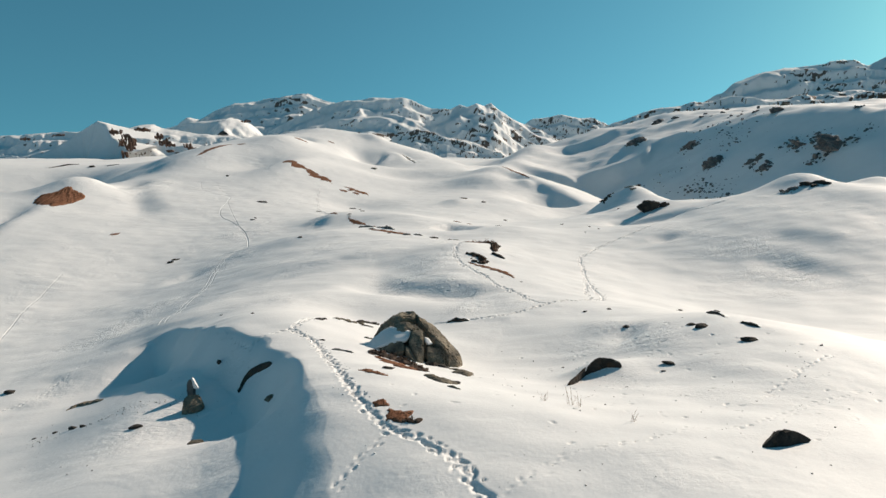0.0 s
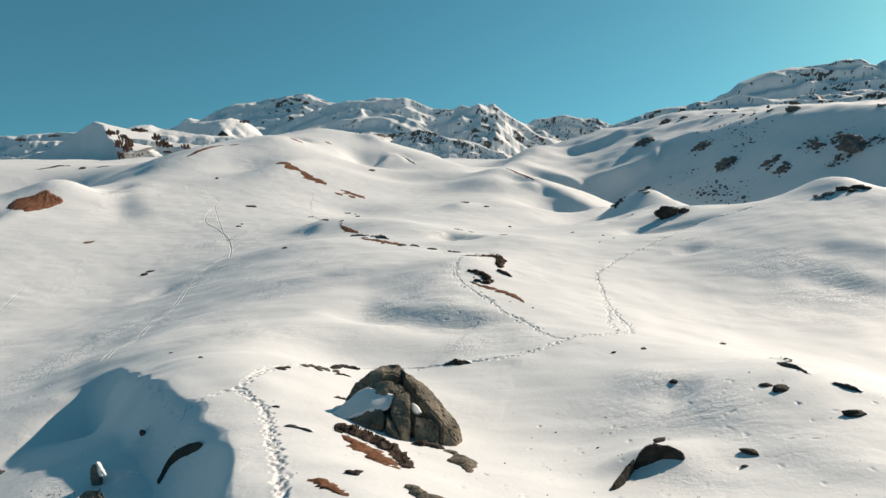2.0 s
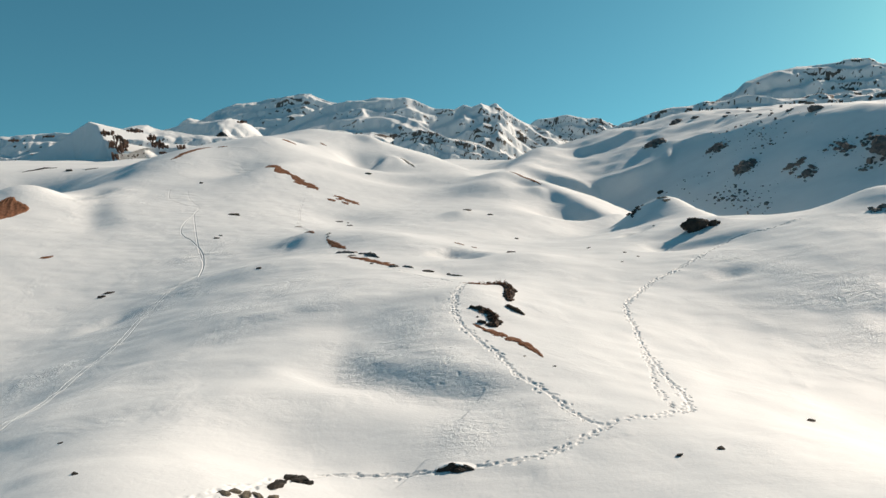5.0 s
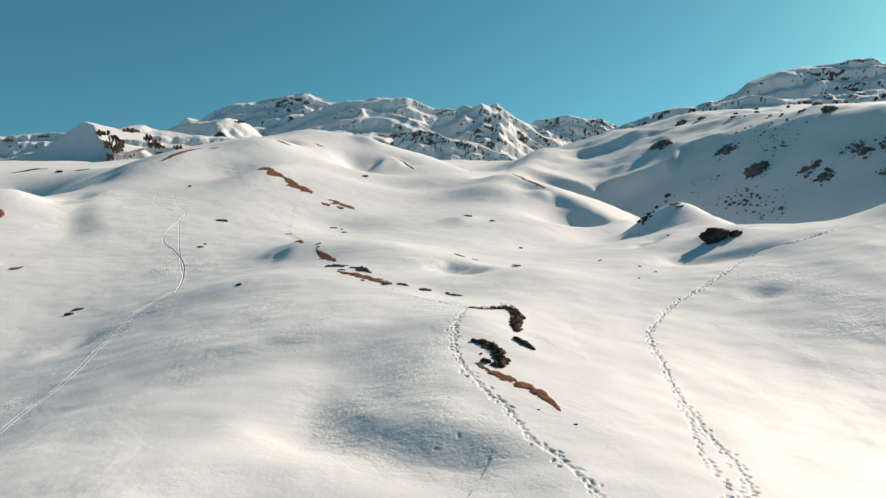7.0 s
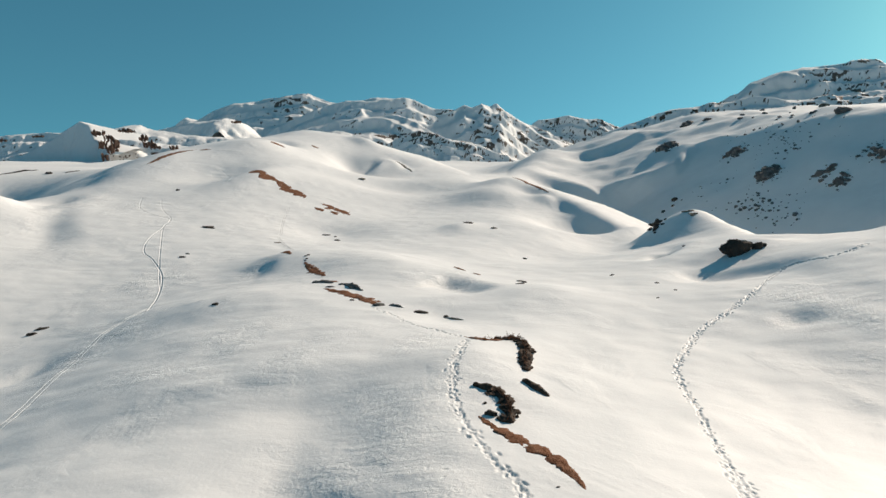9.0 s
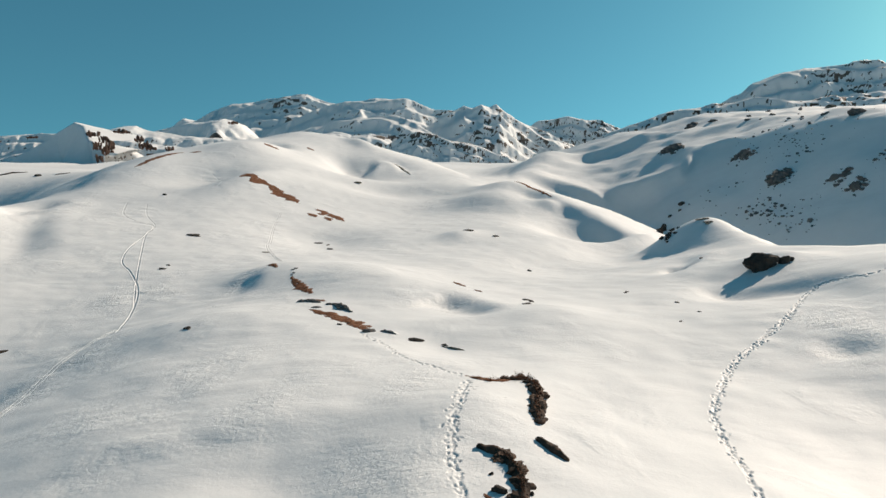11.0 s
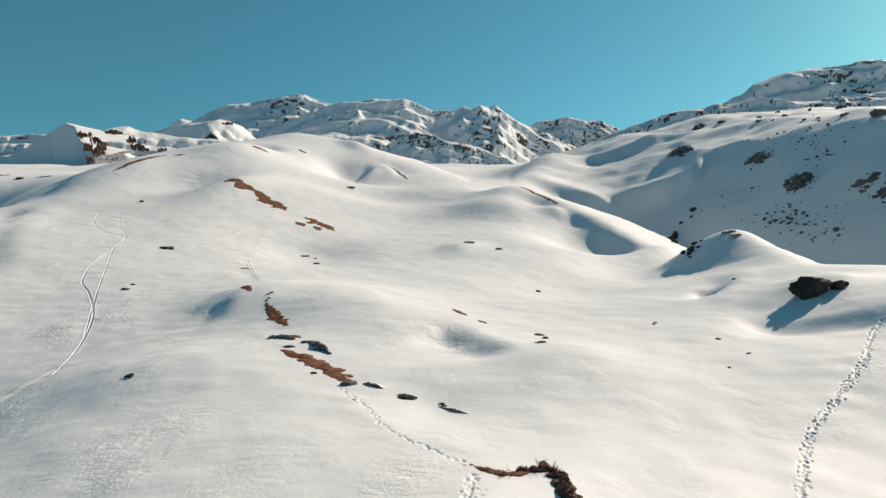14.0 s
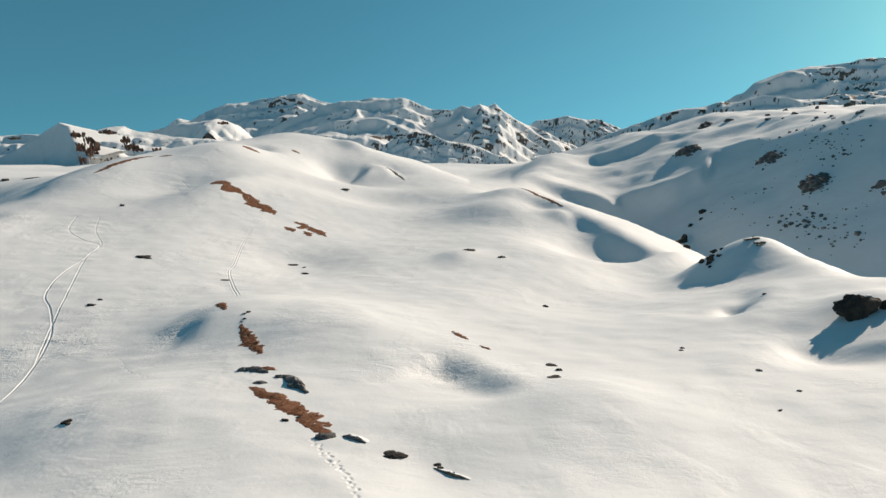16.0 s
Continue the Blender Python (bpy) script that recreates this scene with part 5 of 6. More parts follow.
# the heath line up the long hill
heath([(-16.99, 99.66), (-15.54, 96.34), (-14.91, 95.60)], 0.72, 131)
stone(-13.26, 94.08, 0.36, 0.13, "dark", -27, 646, deep=0.6)
stone(-13.02, 94.39, 0.40, 0.14, "dark", 20, 651, deep=0.6)
stone(-12.96, 93.18, 0.31, 0.13, "dark", 7, 656, deep=0.6)
stone(-13.04, 92.76, 0.26, 0.10, "dark", -6, 661, deep=0.6)
heath([(-13.01, 92.49), (-11.90, 90.02), (-10.73, 87.89), (-9.75, 86.13)], 1.04, 136)
heath([(-9.84, 83.91), (-8.89, 83.43), (-8.12, 82.96)], 0.56, 137)
ledge([(-10.52, 83.26), (-9.65, 83.27), (-8.51, 82.62)], 0.56, 138, 'grey', rise=0.18, cap=False)
ledge([(-8.07, 81.76), (-7.20, 81.72), (-6.35, 80.40), (-5.63, 79.30)], 0.60, 139, 'grey', rise=0.22, cap=False, label='grey slab ledge beside the red heath')
stone(-6.51, 80.28, 0.96, 0.23, "grey", -11, 686, deep=0.6)
heath([(-8.99, 80.47), (-7.38, 78.87), (-5.90, 77.28), (-4.46, 75.40), (-3.44, 74.16)], 1.36, 141, label='broad strip of red-brown heath among the snow')
stone(-3.76, 74.03, 0.95, 0.29, "grey", 23, 696, deep=0.6)
stone(-8.47, 80.97, 0.85, 0.14, "grey", 10, 701, deep=0.6)
stone(-5.97, 75.88, 0.39, 0.10, "dark", -3, 706, deep=0.6)
stone(-5.41, 76.27, 0.34, 0.09, "dark", -16, 711, deep=0.6)
ledge([(-3.12, 74.15), (-2.52, 73.80), (-2.00, 73.48)], 0.23, 146, 'grey', rise=0.13)
stone(-0.77, 72.57, 1.20, 0.20, "dark", 18, 721, deep=0.45)
stone(1.15, 71.75, 0.34, 0.10, "dark", 5, 726, deep=0.6)
ledge([(0.81, 71.85), (1.58, 71.15), (2.26, 70.68)], 0.14, 149, 'warm', rise=0.08)
stone(1.65, 71.33, 0.19, 0.09, "dark", -21, 736, deep=0.6)
heath([(1.90, 92.10), (2.57, 90.51), (3.08, 89.98)], 0.54, 151)
heath([(3.60, 88.47), (4.34, 87.60)], 0.36, 152)
stone(7.27, 81.10, 0.98, 0.12, "dark", 0, 751, deep=0.6)
stone(7.76, 82.97, 0.45, 0.19, "dark", -13, 756, deep=0.6)
stone(10.46, 104.73, 0.60, 0.26, "dark", -26, 761, deep=0.6)
stone(8.12, 123.17, 1.08, 0.30, "dark", 21, 766, deep=0.6)
stone(4.40, 124.65, 1.46, 0.26, "dark", 8, 771, deep=0.6)
stone(-16.94, 125.78, 1.34, 0.22, "dark", -5, 776, deep=0.6)
stone(-14.35, 120.50, 0.97, 0.21, "dark", -18, 781, deep=0.6)
stone(-15.30, 124.47, 0.51, 0.18, "dark", 29, 786, deep=0.6)
stone(-33.31, 122.10, 1.69, 0.34, "dark", 16, 791, deep=0.6)
stone(-32.55, 121.69, 0.84, 0.25, "dark", 3, 796, deep=0.6)
stone(-30.25, 104.59, 1.09, 0.16, "dark", -10, 801, deep=0.6)
stone(-30.10, 106.09, 0.56, 0.14, "dark", -23, 806, deep=0.6)
stone(-16.69, 77.22, 0.64, 0.16, "dark", 24, 811, deep=0.6)
stone(-16.84, 77.06, 0.41, 0.09, "dark", 11, 816, deep=0.6)
stone(-47.79, 147.89, 0.84, 0.33, "dark", -2, 821, deep=0.6)
stone(-21.14, 113.59, 1.26, 0.11, "warm", -15, 826, deep=0.6)
stone(-16.54, 76.89, 0.52, 0.13, "dark", -28, 831, deep=0.6)
stone(-34.31, 83.38, 1.10, 0.20, "dark", 19, 836, deep=0.6)
stone(-1.00, 72.82, 0.62, 0.13, "dark", 6, 841, deep=0.6)
stone(1.07, 72.05, 0.42, 0.10, "dark", -7, 846, deep=0.6)
stone(7.68, 84.35, 0.88, 0.13, "dark", -20, 851, deep=0.6)
heath([(-37.6, 160.6), (-34.5, 156.6), (-31.5, 155.6), (-29.4, 154.6)], 2.6, 174, grass=20)
heath([(-31.5, 155.8), (-29.6, 154.0), (-27.25, 151.45), (-24.2, 148.5)], 2.7, 175, grass=20)
heath([(-21.6, 147.4), (-19.5, 145.8), (-17.2, 143.0), (-15.2, 139.9)], 1.9, 176, grass=20, label='ragged red-brown heath patch in the snow')
heath([(-21.9, 143.6), (-20.9, 142.5), (-20.2, 141.2)], 1.3, 177, grass=20)
heath([(-20.4, 144.6), (-19.2, 143.6)], 1.1, 190, grass=20)
heath([(-18.9, 142.2), (-18.0, 140.8), (-17.4, 139.4)], 1.2, 191, grass=20)
heath([(-18.3, 144.0), (-17.6, 142.9)], 0.9, 192, grass=20)
heath([(-41.51, 190.55), (-39.81, 189.73), (-37.14, 188.81)], 1.93, 178, grass=8)
heath([(-34.88, 206.87), (-32.47, 205.13)], 1.23, 179, grass=8)
heath([(-60.16, 163.82), (-58.92, 170.28), (-57.43, 176.99), (-55.42, 180.50)], 1.71, 180, grass=8)
heath([(-54.85, 179.07), (-52.06, 179.38)], 1.54, 181, grass=8)
heath([(-72.4, 119.0), (-70.2, 118.6), (-68.2, 118.9), (-65.0, 120.3)], 7.6, 182, grass=12, rise=0.3, label='big red-brown heath on a snowy rise')
heath([(-48.54, 95.63), (-47.47, 95.12)], 1.48, 183, grass=20)
stone(-34.45, 82.18, 0.94, 0.21, "dark", 17, 906, deep=0.6)
stone(-17.63, 174.69, 1.89, 0.41, "warm", 4, 911, deep=0.6)
ledge([(-13.43, 207.61), (-10.36, 203.72), (-7.09, 193.76)], 0.76, 186, 'warm', rise=0.15)
heath([(14.5, 172.5), (16.5, 168.5), (18.5, 164.0), (20.2, 158.6), (21.3, 155.4)], 0.9, 187, grass=6)
ledge([(-121.33, 240.51), (-119.83, 242.28), (-118.00, 243.57)], 1.78, 188, 'dark', rise=0.2)
ledge([(-140.21, 236.57), (-139.05, 243.54), (-139.34, 255.61)], 1.94, 189, 'dark', rise=0.3)
stone(-126.37, 239.85, 2.66, 0.78, "dark", -1, 936, deep=0.6)
# the dark boulder in the bowl, and the mound
rock_of_the_bowl = stone(28.9, 90.0, 3.0, 1.95, "dark", 12, 104, 0.6, 0.2, "large dark boulder with a thin cap of snow", "boulder")
stone(30.7, 89.9, 1.1, 0.8, "dark", 20, 7, 0.8, 0.35)
stone(31.35, 90.2, 0.8, 0.4, "dark", -20, 4, 0.8, 0.35)
stone(28.68, 115.57, 0.96, 0.36, "dark", 7, 956, deep=0.6)
stone(29.22, 115.27, 0.96, 0.35, "dark", -6, 961, deep=0.6)
stone(29.84, 114.26, 0.72, 0.22, "dark", -19, 966, deep=0.6)
stone(30.67, 115.71, 0.59, 0.22, "dark", 28, 971, deep=0.6)
stone(27.25, 99.22, 0.53, 0.14, "dark", 15, 976, deep=0.6)
stone(47.4, 174.4, 1.95, 1.22, "dark", 2, 981, deep=0.6)
stone(44.33, 79.46, 1.84, 0.59, "dark", -11, 986, deep=0.6)
stone(45.76, 79.01, 1.78, 0.53, "dark", -24, 991, deep=0.6)
stone(44.71, 78.30, 1.17, 0.35, "dark", 23, 996, deep=0.6)
stone(46.41, 78.23, 1.32, 0.40, "dark", 10, 1001, deep=0.6)
stone(44.57, 79.02, 0.89, 0.27, "dark", -3, 1006, deep=0.6)
stone(19.18, 83.08, 0.47, 0.12, "dark", -16, 1011, deep=0.6)
stone(16.70, 88.25, 0.35, 0.11, "dark", -29, 1016, deep=0.6)
stone(17.38, 77.24, 0.33, 0.08, "dark", 18, 1021, deep=0.6)
stone(16.44, 87.68, 0.39, 0.09, "dark", 5, 1026, deep=0.6)
stone(19.50, 79.44, 0.35, 0.09, "dark", -8, 1031, deep=0.6)
stone(56.4, 185.5, 1.81, 1.19, "dark", -22, 1036, deep=0.6)
stone(30.26, 116.35, 1.05, 0.47, "dark", -31, 1041, deep=0.6)
stone(55.0, 182.7, 0.91, 0.60, "dark", -4, 1046, deep=0.6)
stone(29.54, 115.20, 0.81, 0.37, "dark", 8, 1051, deep=0.6)
stone(29.24, 114.65, 0.58, 0.26, "dark", -31, 1056, deep=0.6)
stone(29.14, 114.43, 0.76, 0.35, "dark", -28, 1061, deep=0.6)
stone(28.86, 114.25, 0.91, 0.41, "dark", 35, 1066, deep=0.6)
stone(28.55, 113.34, 0.53, 0.24, "dark", -13, 1071, deep=0.6)
stone(61.5, 183.7, 1.04, 0.28, "warm", -14, 1076, deep=0.6)
stone(32.63, 114.35, 0.85, 0.16, "warm", -13, 1081, deep=0.6)
stone(32.90, 114.10, 0.87, 0.16, "warm", -27, 1086, deep=0.6)
stone(33.03, 113.05, 0.99, 0.18, "warm", 5, 1091, deep=0.6)
stone(33.10, 112.53, 0.89, 0.16, "warm", 22, 1096, deep=0.6)
# rocks of the steep slope
rock_of_the_slope = stone(81.4, 138.2, 6.4, 4.0, "grey", 10, 105, 0.8, 0.15, "big rounded boulder perched on the shaded slope", "boulder")
crust(rock_of_the_bowl, 0.3, 0.1, 0.34, 0.12, 5)
crust(rock_of_the_slope, 0.15, 0.1, 0.42, 0.13, 6)
outcrop(69.9, 169.1, 1.35, 36, 3.75, 224, 1.3, 100, "grey")
outcrop(72.2, 189.4, 1.31, 20, 2.97, 225, 1.5, 90, "grey")
outcrop(65.5, 220.0, 1.60, 23, 5.08, 226, 1.3, 80, "grey")
outcrop(63.7, 146.4, 1.64, 18, 1.56, 227, 1.0, 0, "grey")
outcrop(62.8, 157.9, 2.00, 23, 1.56, 228, 1.0, 0, "grey")
outcrop(73.7, 154.7, 1.49, 31, 2.44, 229, 1.0, 0, "grey")
outcrop(42.3, 79.4, 0.61, 23, 1.54, 230, 1.0, 0, "grey")
outcrop(73.0, 148.7, 0.85, 15, 2.16, 231, 1.0, 0, "grey")
outcrop(83.5, 145.7, 1.59, 36, 2.20, 232, 2.0, 70, "grey")
outcrop(79.4, 146.9, 1.09, 20, 2.43, 233, 1.0, 0, "grey")
outcrop(83.8, 135.9, 1.20, 20, 1.98, 234, 1.0, 0, "grey")
outcrop(78.8, 138.2, 1.26, 20, 2.41, 235, 1.0, 0, "grey")
outcrop(69.7, 169.2, 1.14, 26, 3.74, 236, 1.3, 90, "grey")
outcrop(72.1, 190.4, 0.94, 13, 2.62, 237, 1.0, 0, "grey")
outcrop(76.6, 175.6, 3.65, 20, 1.48, 238, 1.0, 0, "grey")
outcrop(83.0, 174.1, 4.19, 20, 1.23, 239, 1.0, 0, "grey")
outcrop(61.4, 179.8, 3.65, 15, 1.39, 240, 1.0, 0, "grey")
outcrop(63.9, 160.5, 2.15, 15, 1.76, 241, 1.0, 0, "grey")
outcrop(88.3, 136.3, 1.71, 15, 1.40, 242, 1.0, 0, "grey")
stone(48.6, 175.3, 2.21, 1.24, "dark", -9, 1216, deep=0.6)
stone(49.5, 176.6, 1.61, 1.40, "dark", -22, 1221, deep=0.6)
stone(52.8, 182.6, 1.28, 0.70, "dark", 25, 1226, deep=0.6)
stone(28.91, 116.22, 0.67, 0.37, "dark", 12, 1231, deep=0.6)
stone(33.31, 114.16, 0.98, 0.21, "warm", -1, 1236, deep=0.6)
stone(33.48, 112.93, 0.81, 0.21, "warm", -14, 1241, deep=0.6)
stone(38.60, 146.18, 1.35, 0.79, "dark", -27, 1246, deep=0.6)
outcrop(77.6, 183.4, 2.68, 20, 1.14, 250, 2.0, 60, "grey")
stone(89.6, 177.4, 4.50, 1.51, "grey", 7, 1256, deep=0.6)
stone(155.8, 303.3, 4.89, 1.60, "warm", -6, 1261, deep=0.6)
stone(145.4, 306.0, 1.43, 1.94, "grey", -19, 1266, deep=0.6)
stone(120.3, 280.5, 2.37, 1.18, "grey", 28, 1271, deep=0.6)
stone(85.4, 260.3, 6.02, 1.98, "grey", 15, 1276, deep=0.6)
stone(89.0, 252.5, 3.23, 1.06, "grey", 2, 1281, deep=0.6)
outcrop(65.0, 221.2, 1.74, 23, 4.43, 257, 1.2, 60, "grey")
outcrop(69.1, 167.9, 1.23, 41, 3.47, 258, 1.2, 90, "grey")
outcrop(71.9, 192.6, 1.32, 23, 2.93, 259, 1.0, 0, "grey")
outcrop(73.3, 148.6, 1.04, 31, 2.65, 260, 1.2, 90, "grey")
outcrop(80.3, 151.7, 1.38, 36, 2.04, 261, 1.5, 60, "grey")
outcrop(61.7, 163.7, 3.18, 31, 1.35, 262, 1.0, 0, "grey")
outcrop(64.4, 152.6, 2.67, 31, 1.24, 263, 1.0, 0, "grey")
outcrop(83.1, 185.7, 4.38, 26, 1.12, 264, 1.0, 0, "grey")
outcrop(79.4, 197.7, 3.59, 20, 1.25, 265, 1.0, 0, "grey")
stone(90.8, 231.5, 1.89, 0.66, "grey", 7, 1331, deep=0.6)
stone(98.6, 248.4, 1.55, 0.54, "grey", -43, 1336, deep=0.6)
stone(91.3, 224.7, 1.08, 0.38, "grey", 17, 1341, deep=0.6)
stone(98.2, 232.9, 2.00, 0.70, "grey", -25, 1346, deep=0.6)
stone(88.8, 205.7, 0.89, 0.31, "grey", -17, 1351, deep=0.6)
stone(90.3, 207.3, 1.54, 0.54, "grey", 12, 1356, deep=0.6)
stone(86.6, 194.0, 1.13, 0.40, "grey", 0, 1361, deep=0.6)
stone(99.0, 219.0, 0.87, 0.30, "grey", 29, 1366, deep=0.6)
stone(92.2, 204.4, 1.55, 0.54, "grey", 46, 1371, deep=0.6)
stone(89.7, 189.1, 1.09, 0.38, "grey", -20, 1376, deep=0.6)
stone(88.7, 188.6, 1.74, 0.61, "grey", 5, 1381, deep=0.6)
stone(107.3, 215.1, 1.73, 0.61, "grey", -35, 1386, deep=0.6)
stone(115.5, 229.7, 1.89, 0.66, "grey", -15, 1391, deep=0.6)
stone(90.6, 176.8, 1.33, 0.46, "grey", 27, 1396, deep=0.6)
stone(137.06, 251.99, 2.07, 0.72, "grey", -21, 1401, deep=0.6)
stone(152.1, 275.1, 1.96, 0.69, "grey", 33, 1406, deep=0.6)
outcrop(93.3, 149.8, 0.79, 10, 2.33, 282, 1.0, 0, "grey")
outcrop(80.4, 181.5, 1.69, 10, 1.50, 283, 1.0, 0, "grey")
# brown rock ribs on the far crag
crag(-216.9, 446.0, 0.0, 6.5, 4.3, 1)
crag(-206.4, 440.0, -3.2, 5.0, 6.4, 2)
crag(-192.3, 412.0, -8.1, 4.6, 8.6, 3)
crag(-191.8, 402.0, -5.4, 4.2, 6.5, 4)
crag(-189.9, 400.0, -12.2, 4.5, 5.1, 5)
crag(-202.3, 438.0, -6.6, 5.7, 7.8, 6)
crag(-199.7, 446.0, 1.6, 8.7, 3.2, 7)
crag(-196.1, 446.0, 1.3, 5.0, 2.5, 8)
crag(-185.3, 440.0, -3.2, 5.0, 5.0, 9)
crag(-180.4, 436.0, -6.9, 7.0, 5.6, 10)
crag(-200.4, 432.0, -10.1, 4.9, 2.8, 11)
crag(-176.3, 436.0, -8.2, 4.9, 2.8, 12)
crag(-165.2, 436.0, -8.6, 4.2, 4.2, 13)
crag(-161.0, 432.0, -10.4, 5.6, 3.5, 14)
crag(-174.4, 430.0, -11.7, 4.9, 2.1, 15)
crag(-254.2, 446.0, -1.9, 6.5, 1.8, 16)
crag(-273.7, 440.0, -4.3, 5.7, 2.8, 17)
crag(-129.0, 446.0, 7.1, 5.0, 2.2, 18)
shrub(4.79, 63.84, 0.5, 3)
shrub(5.10, 63.47, 0.4, 4)
shrub(3.36, 63.07, 0.3, 5)



def stalks(x, y, tall, seed):
    """A few dry stems of last summer's grass."""
    r = np.random.RandomState(seed)
    X, Y = np.meshgrid(np.linspace(x - 0.12, x + 0.12, 3), np.linspace(y - 0.12, y + 0.12, 3))
    ob = tagged(new("dry_grass", blades_mesh(X, Y, height(X, Y), 9, tall, seed, 0.004)), "thin dry grass stalks standing out of the snow", "grass")
    ob.data.materials.append(HEATH)
    return ob


for n, (x, y, tall) in enumerate(((3.9, 18.3, 0.5), (4.15, 18.2, 0.4), (5.35, 16.9, 0.45), (3.2, 18.9, 0.3))):
    stalks(x, y, tall, 80 + n)
crumbs("rubble", "small dark rocks scattered over the steep slope", RUBBLE, 0.15, 0.65, GREY_ROCK, 8, "rocks")

r = np.random.RandomState(5)
clods = [(x + r.normal() * 0.22, y + r.normal() * 0.22) for x, y, *_ in PRINTS[::3] if y < 34]
crumbs("snow_clods", "small clods of snow kicked up beside the boot trail", clods, 0.01, 0.032, SNOW, 6, "snow")
grit = [(r.uniform(2, 15), r.uniform(13, 31)) for _ in range(110)] + [(r.uniform(-22, -8), r.uniform(18, 30)) for _ in range(60)]
grit += [(-18.0 + 7.2 * u + 0.15 * r.normal(), 26.5 - 0.5 * u + 0.35 * r.normal()) for u in r.rand(130)]
crumbs("gravel", "scattered gravel and bits of turf on the snow", grit, 0.01, 0.032, DARK_ROCK, 7, "gravel")

# ---- the big boulder by the trail ----
def slab_mesh(name, points, seed, rough=0.05, cuts=5, cracks=0.1, edge=0.05, grain=(0.25, -0.5, 1.0), size=0.085):
    """A block of rock: the hull of a few corners with worn edges, cleft along its grain and pitted by weather."""
    bm = bmesh.new()
    for p in points:
        bm.verts.new(p)
    made = bmesh.ops.convex_hull(bm, input=bm.verts)
    bmesh.ops.delete(bm, geom=[v for v in made["geom_interior"] if isinstance(v, bmesh.types.BMVert)], context="VERTS")
    bmesh.ops.dissolve_limit(bm, angle_limit=0.1, verts=bm.verts, edges=bm.edges)
    bmesh.ops.bevel(bm, geom=bm.edges[:], offset=edge, segments=2, affect="EDGES", clamp_overlap=True)
    bmesh.ops.triangulate(bm, faces=bm.faces)
    for _ in range(cuts):
        long = [e for e in bm.edges if e.calc_length() > size]
        if not long:
            break
        bmesh.ops.subdivide_edges(bm, edges=long, cuts=1)
        bmesh.ops.triangulate(bm, faces=bm.faces)
    bm.normal_update()
    g = Vector(grain).normalized()
    for v in bm.verts:
        p = v.co + Vector((seed * 7.7, 0, 0))
        q = p - g * p.dot(g) * 0.8
        cleft = abs(noise.noise(q * 2.1 + Vector((0, seed, 0)))) + 0.25 * abs(noise.noise(q * 4.1))
        worn = noise.fractal(p * 1.1, 0.9, 2.1, 5)
        chip = noise.noise(p * 2.3 + Vector((3, 1, 8)))
        v.co += v.normal * (rough * worn + (0.5 * rough * min(0.0, chip + 0.25) if cracks else 0) - cracks * math.exp(-(cleft / 0.05) ** 2) * (0.4 + 0.6 * max(0.0, noise.noise(p * 0.8))))
    mesh = bpy.data.meshes.new(name)
    bm.to_mesh(mesh)
    bm.free()
    mesh.polygons.foreach_set("use_smooth", np.full(len(mesh.polygons), not cracks))
    return mesh


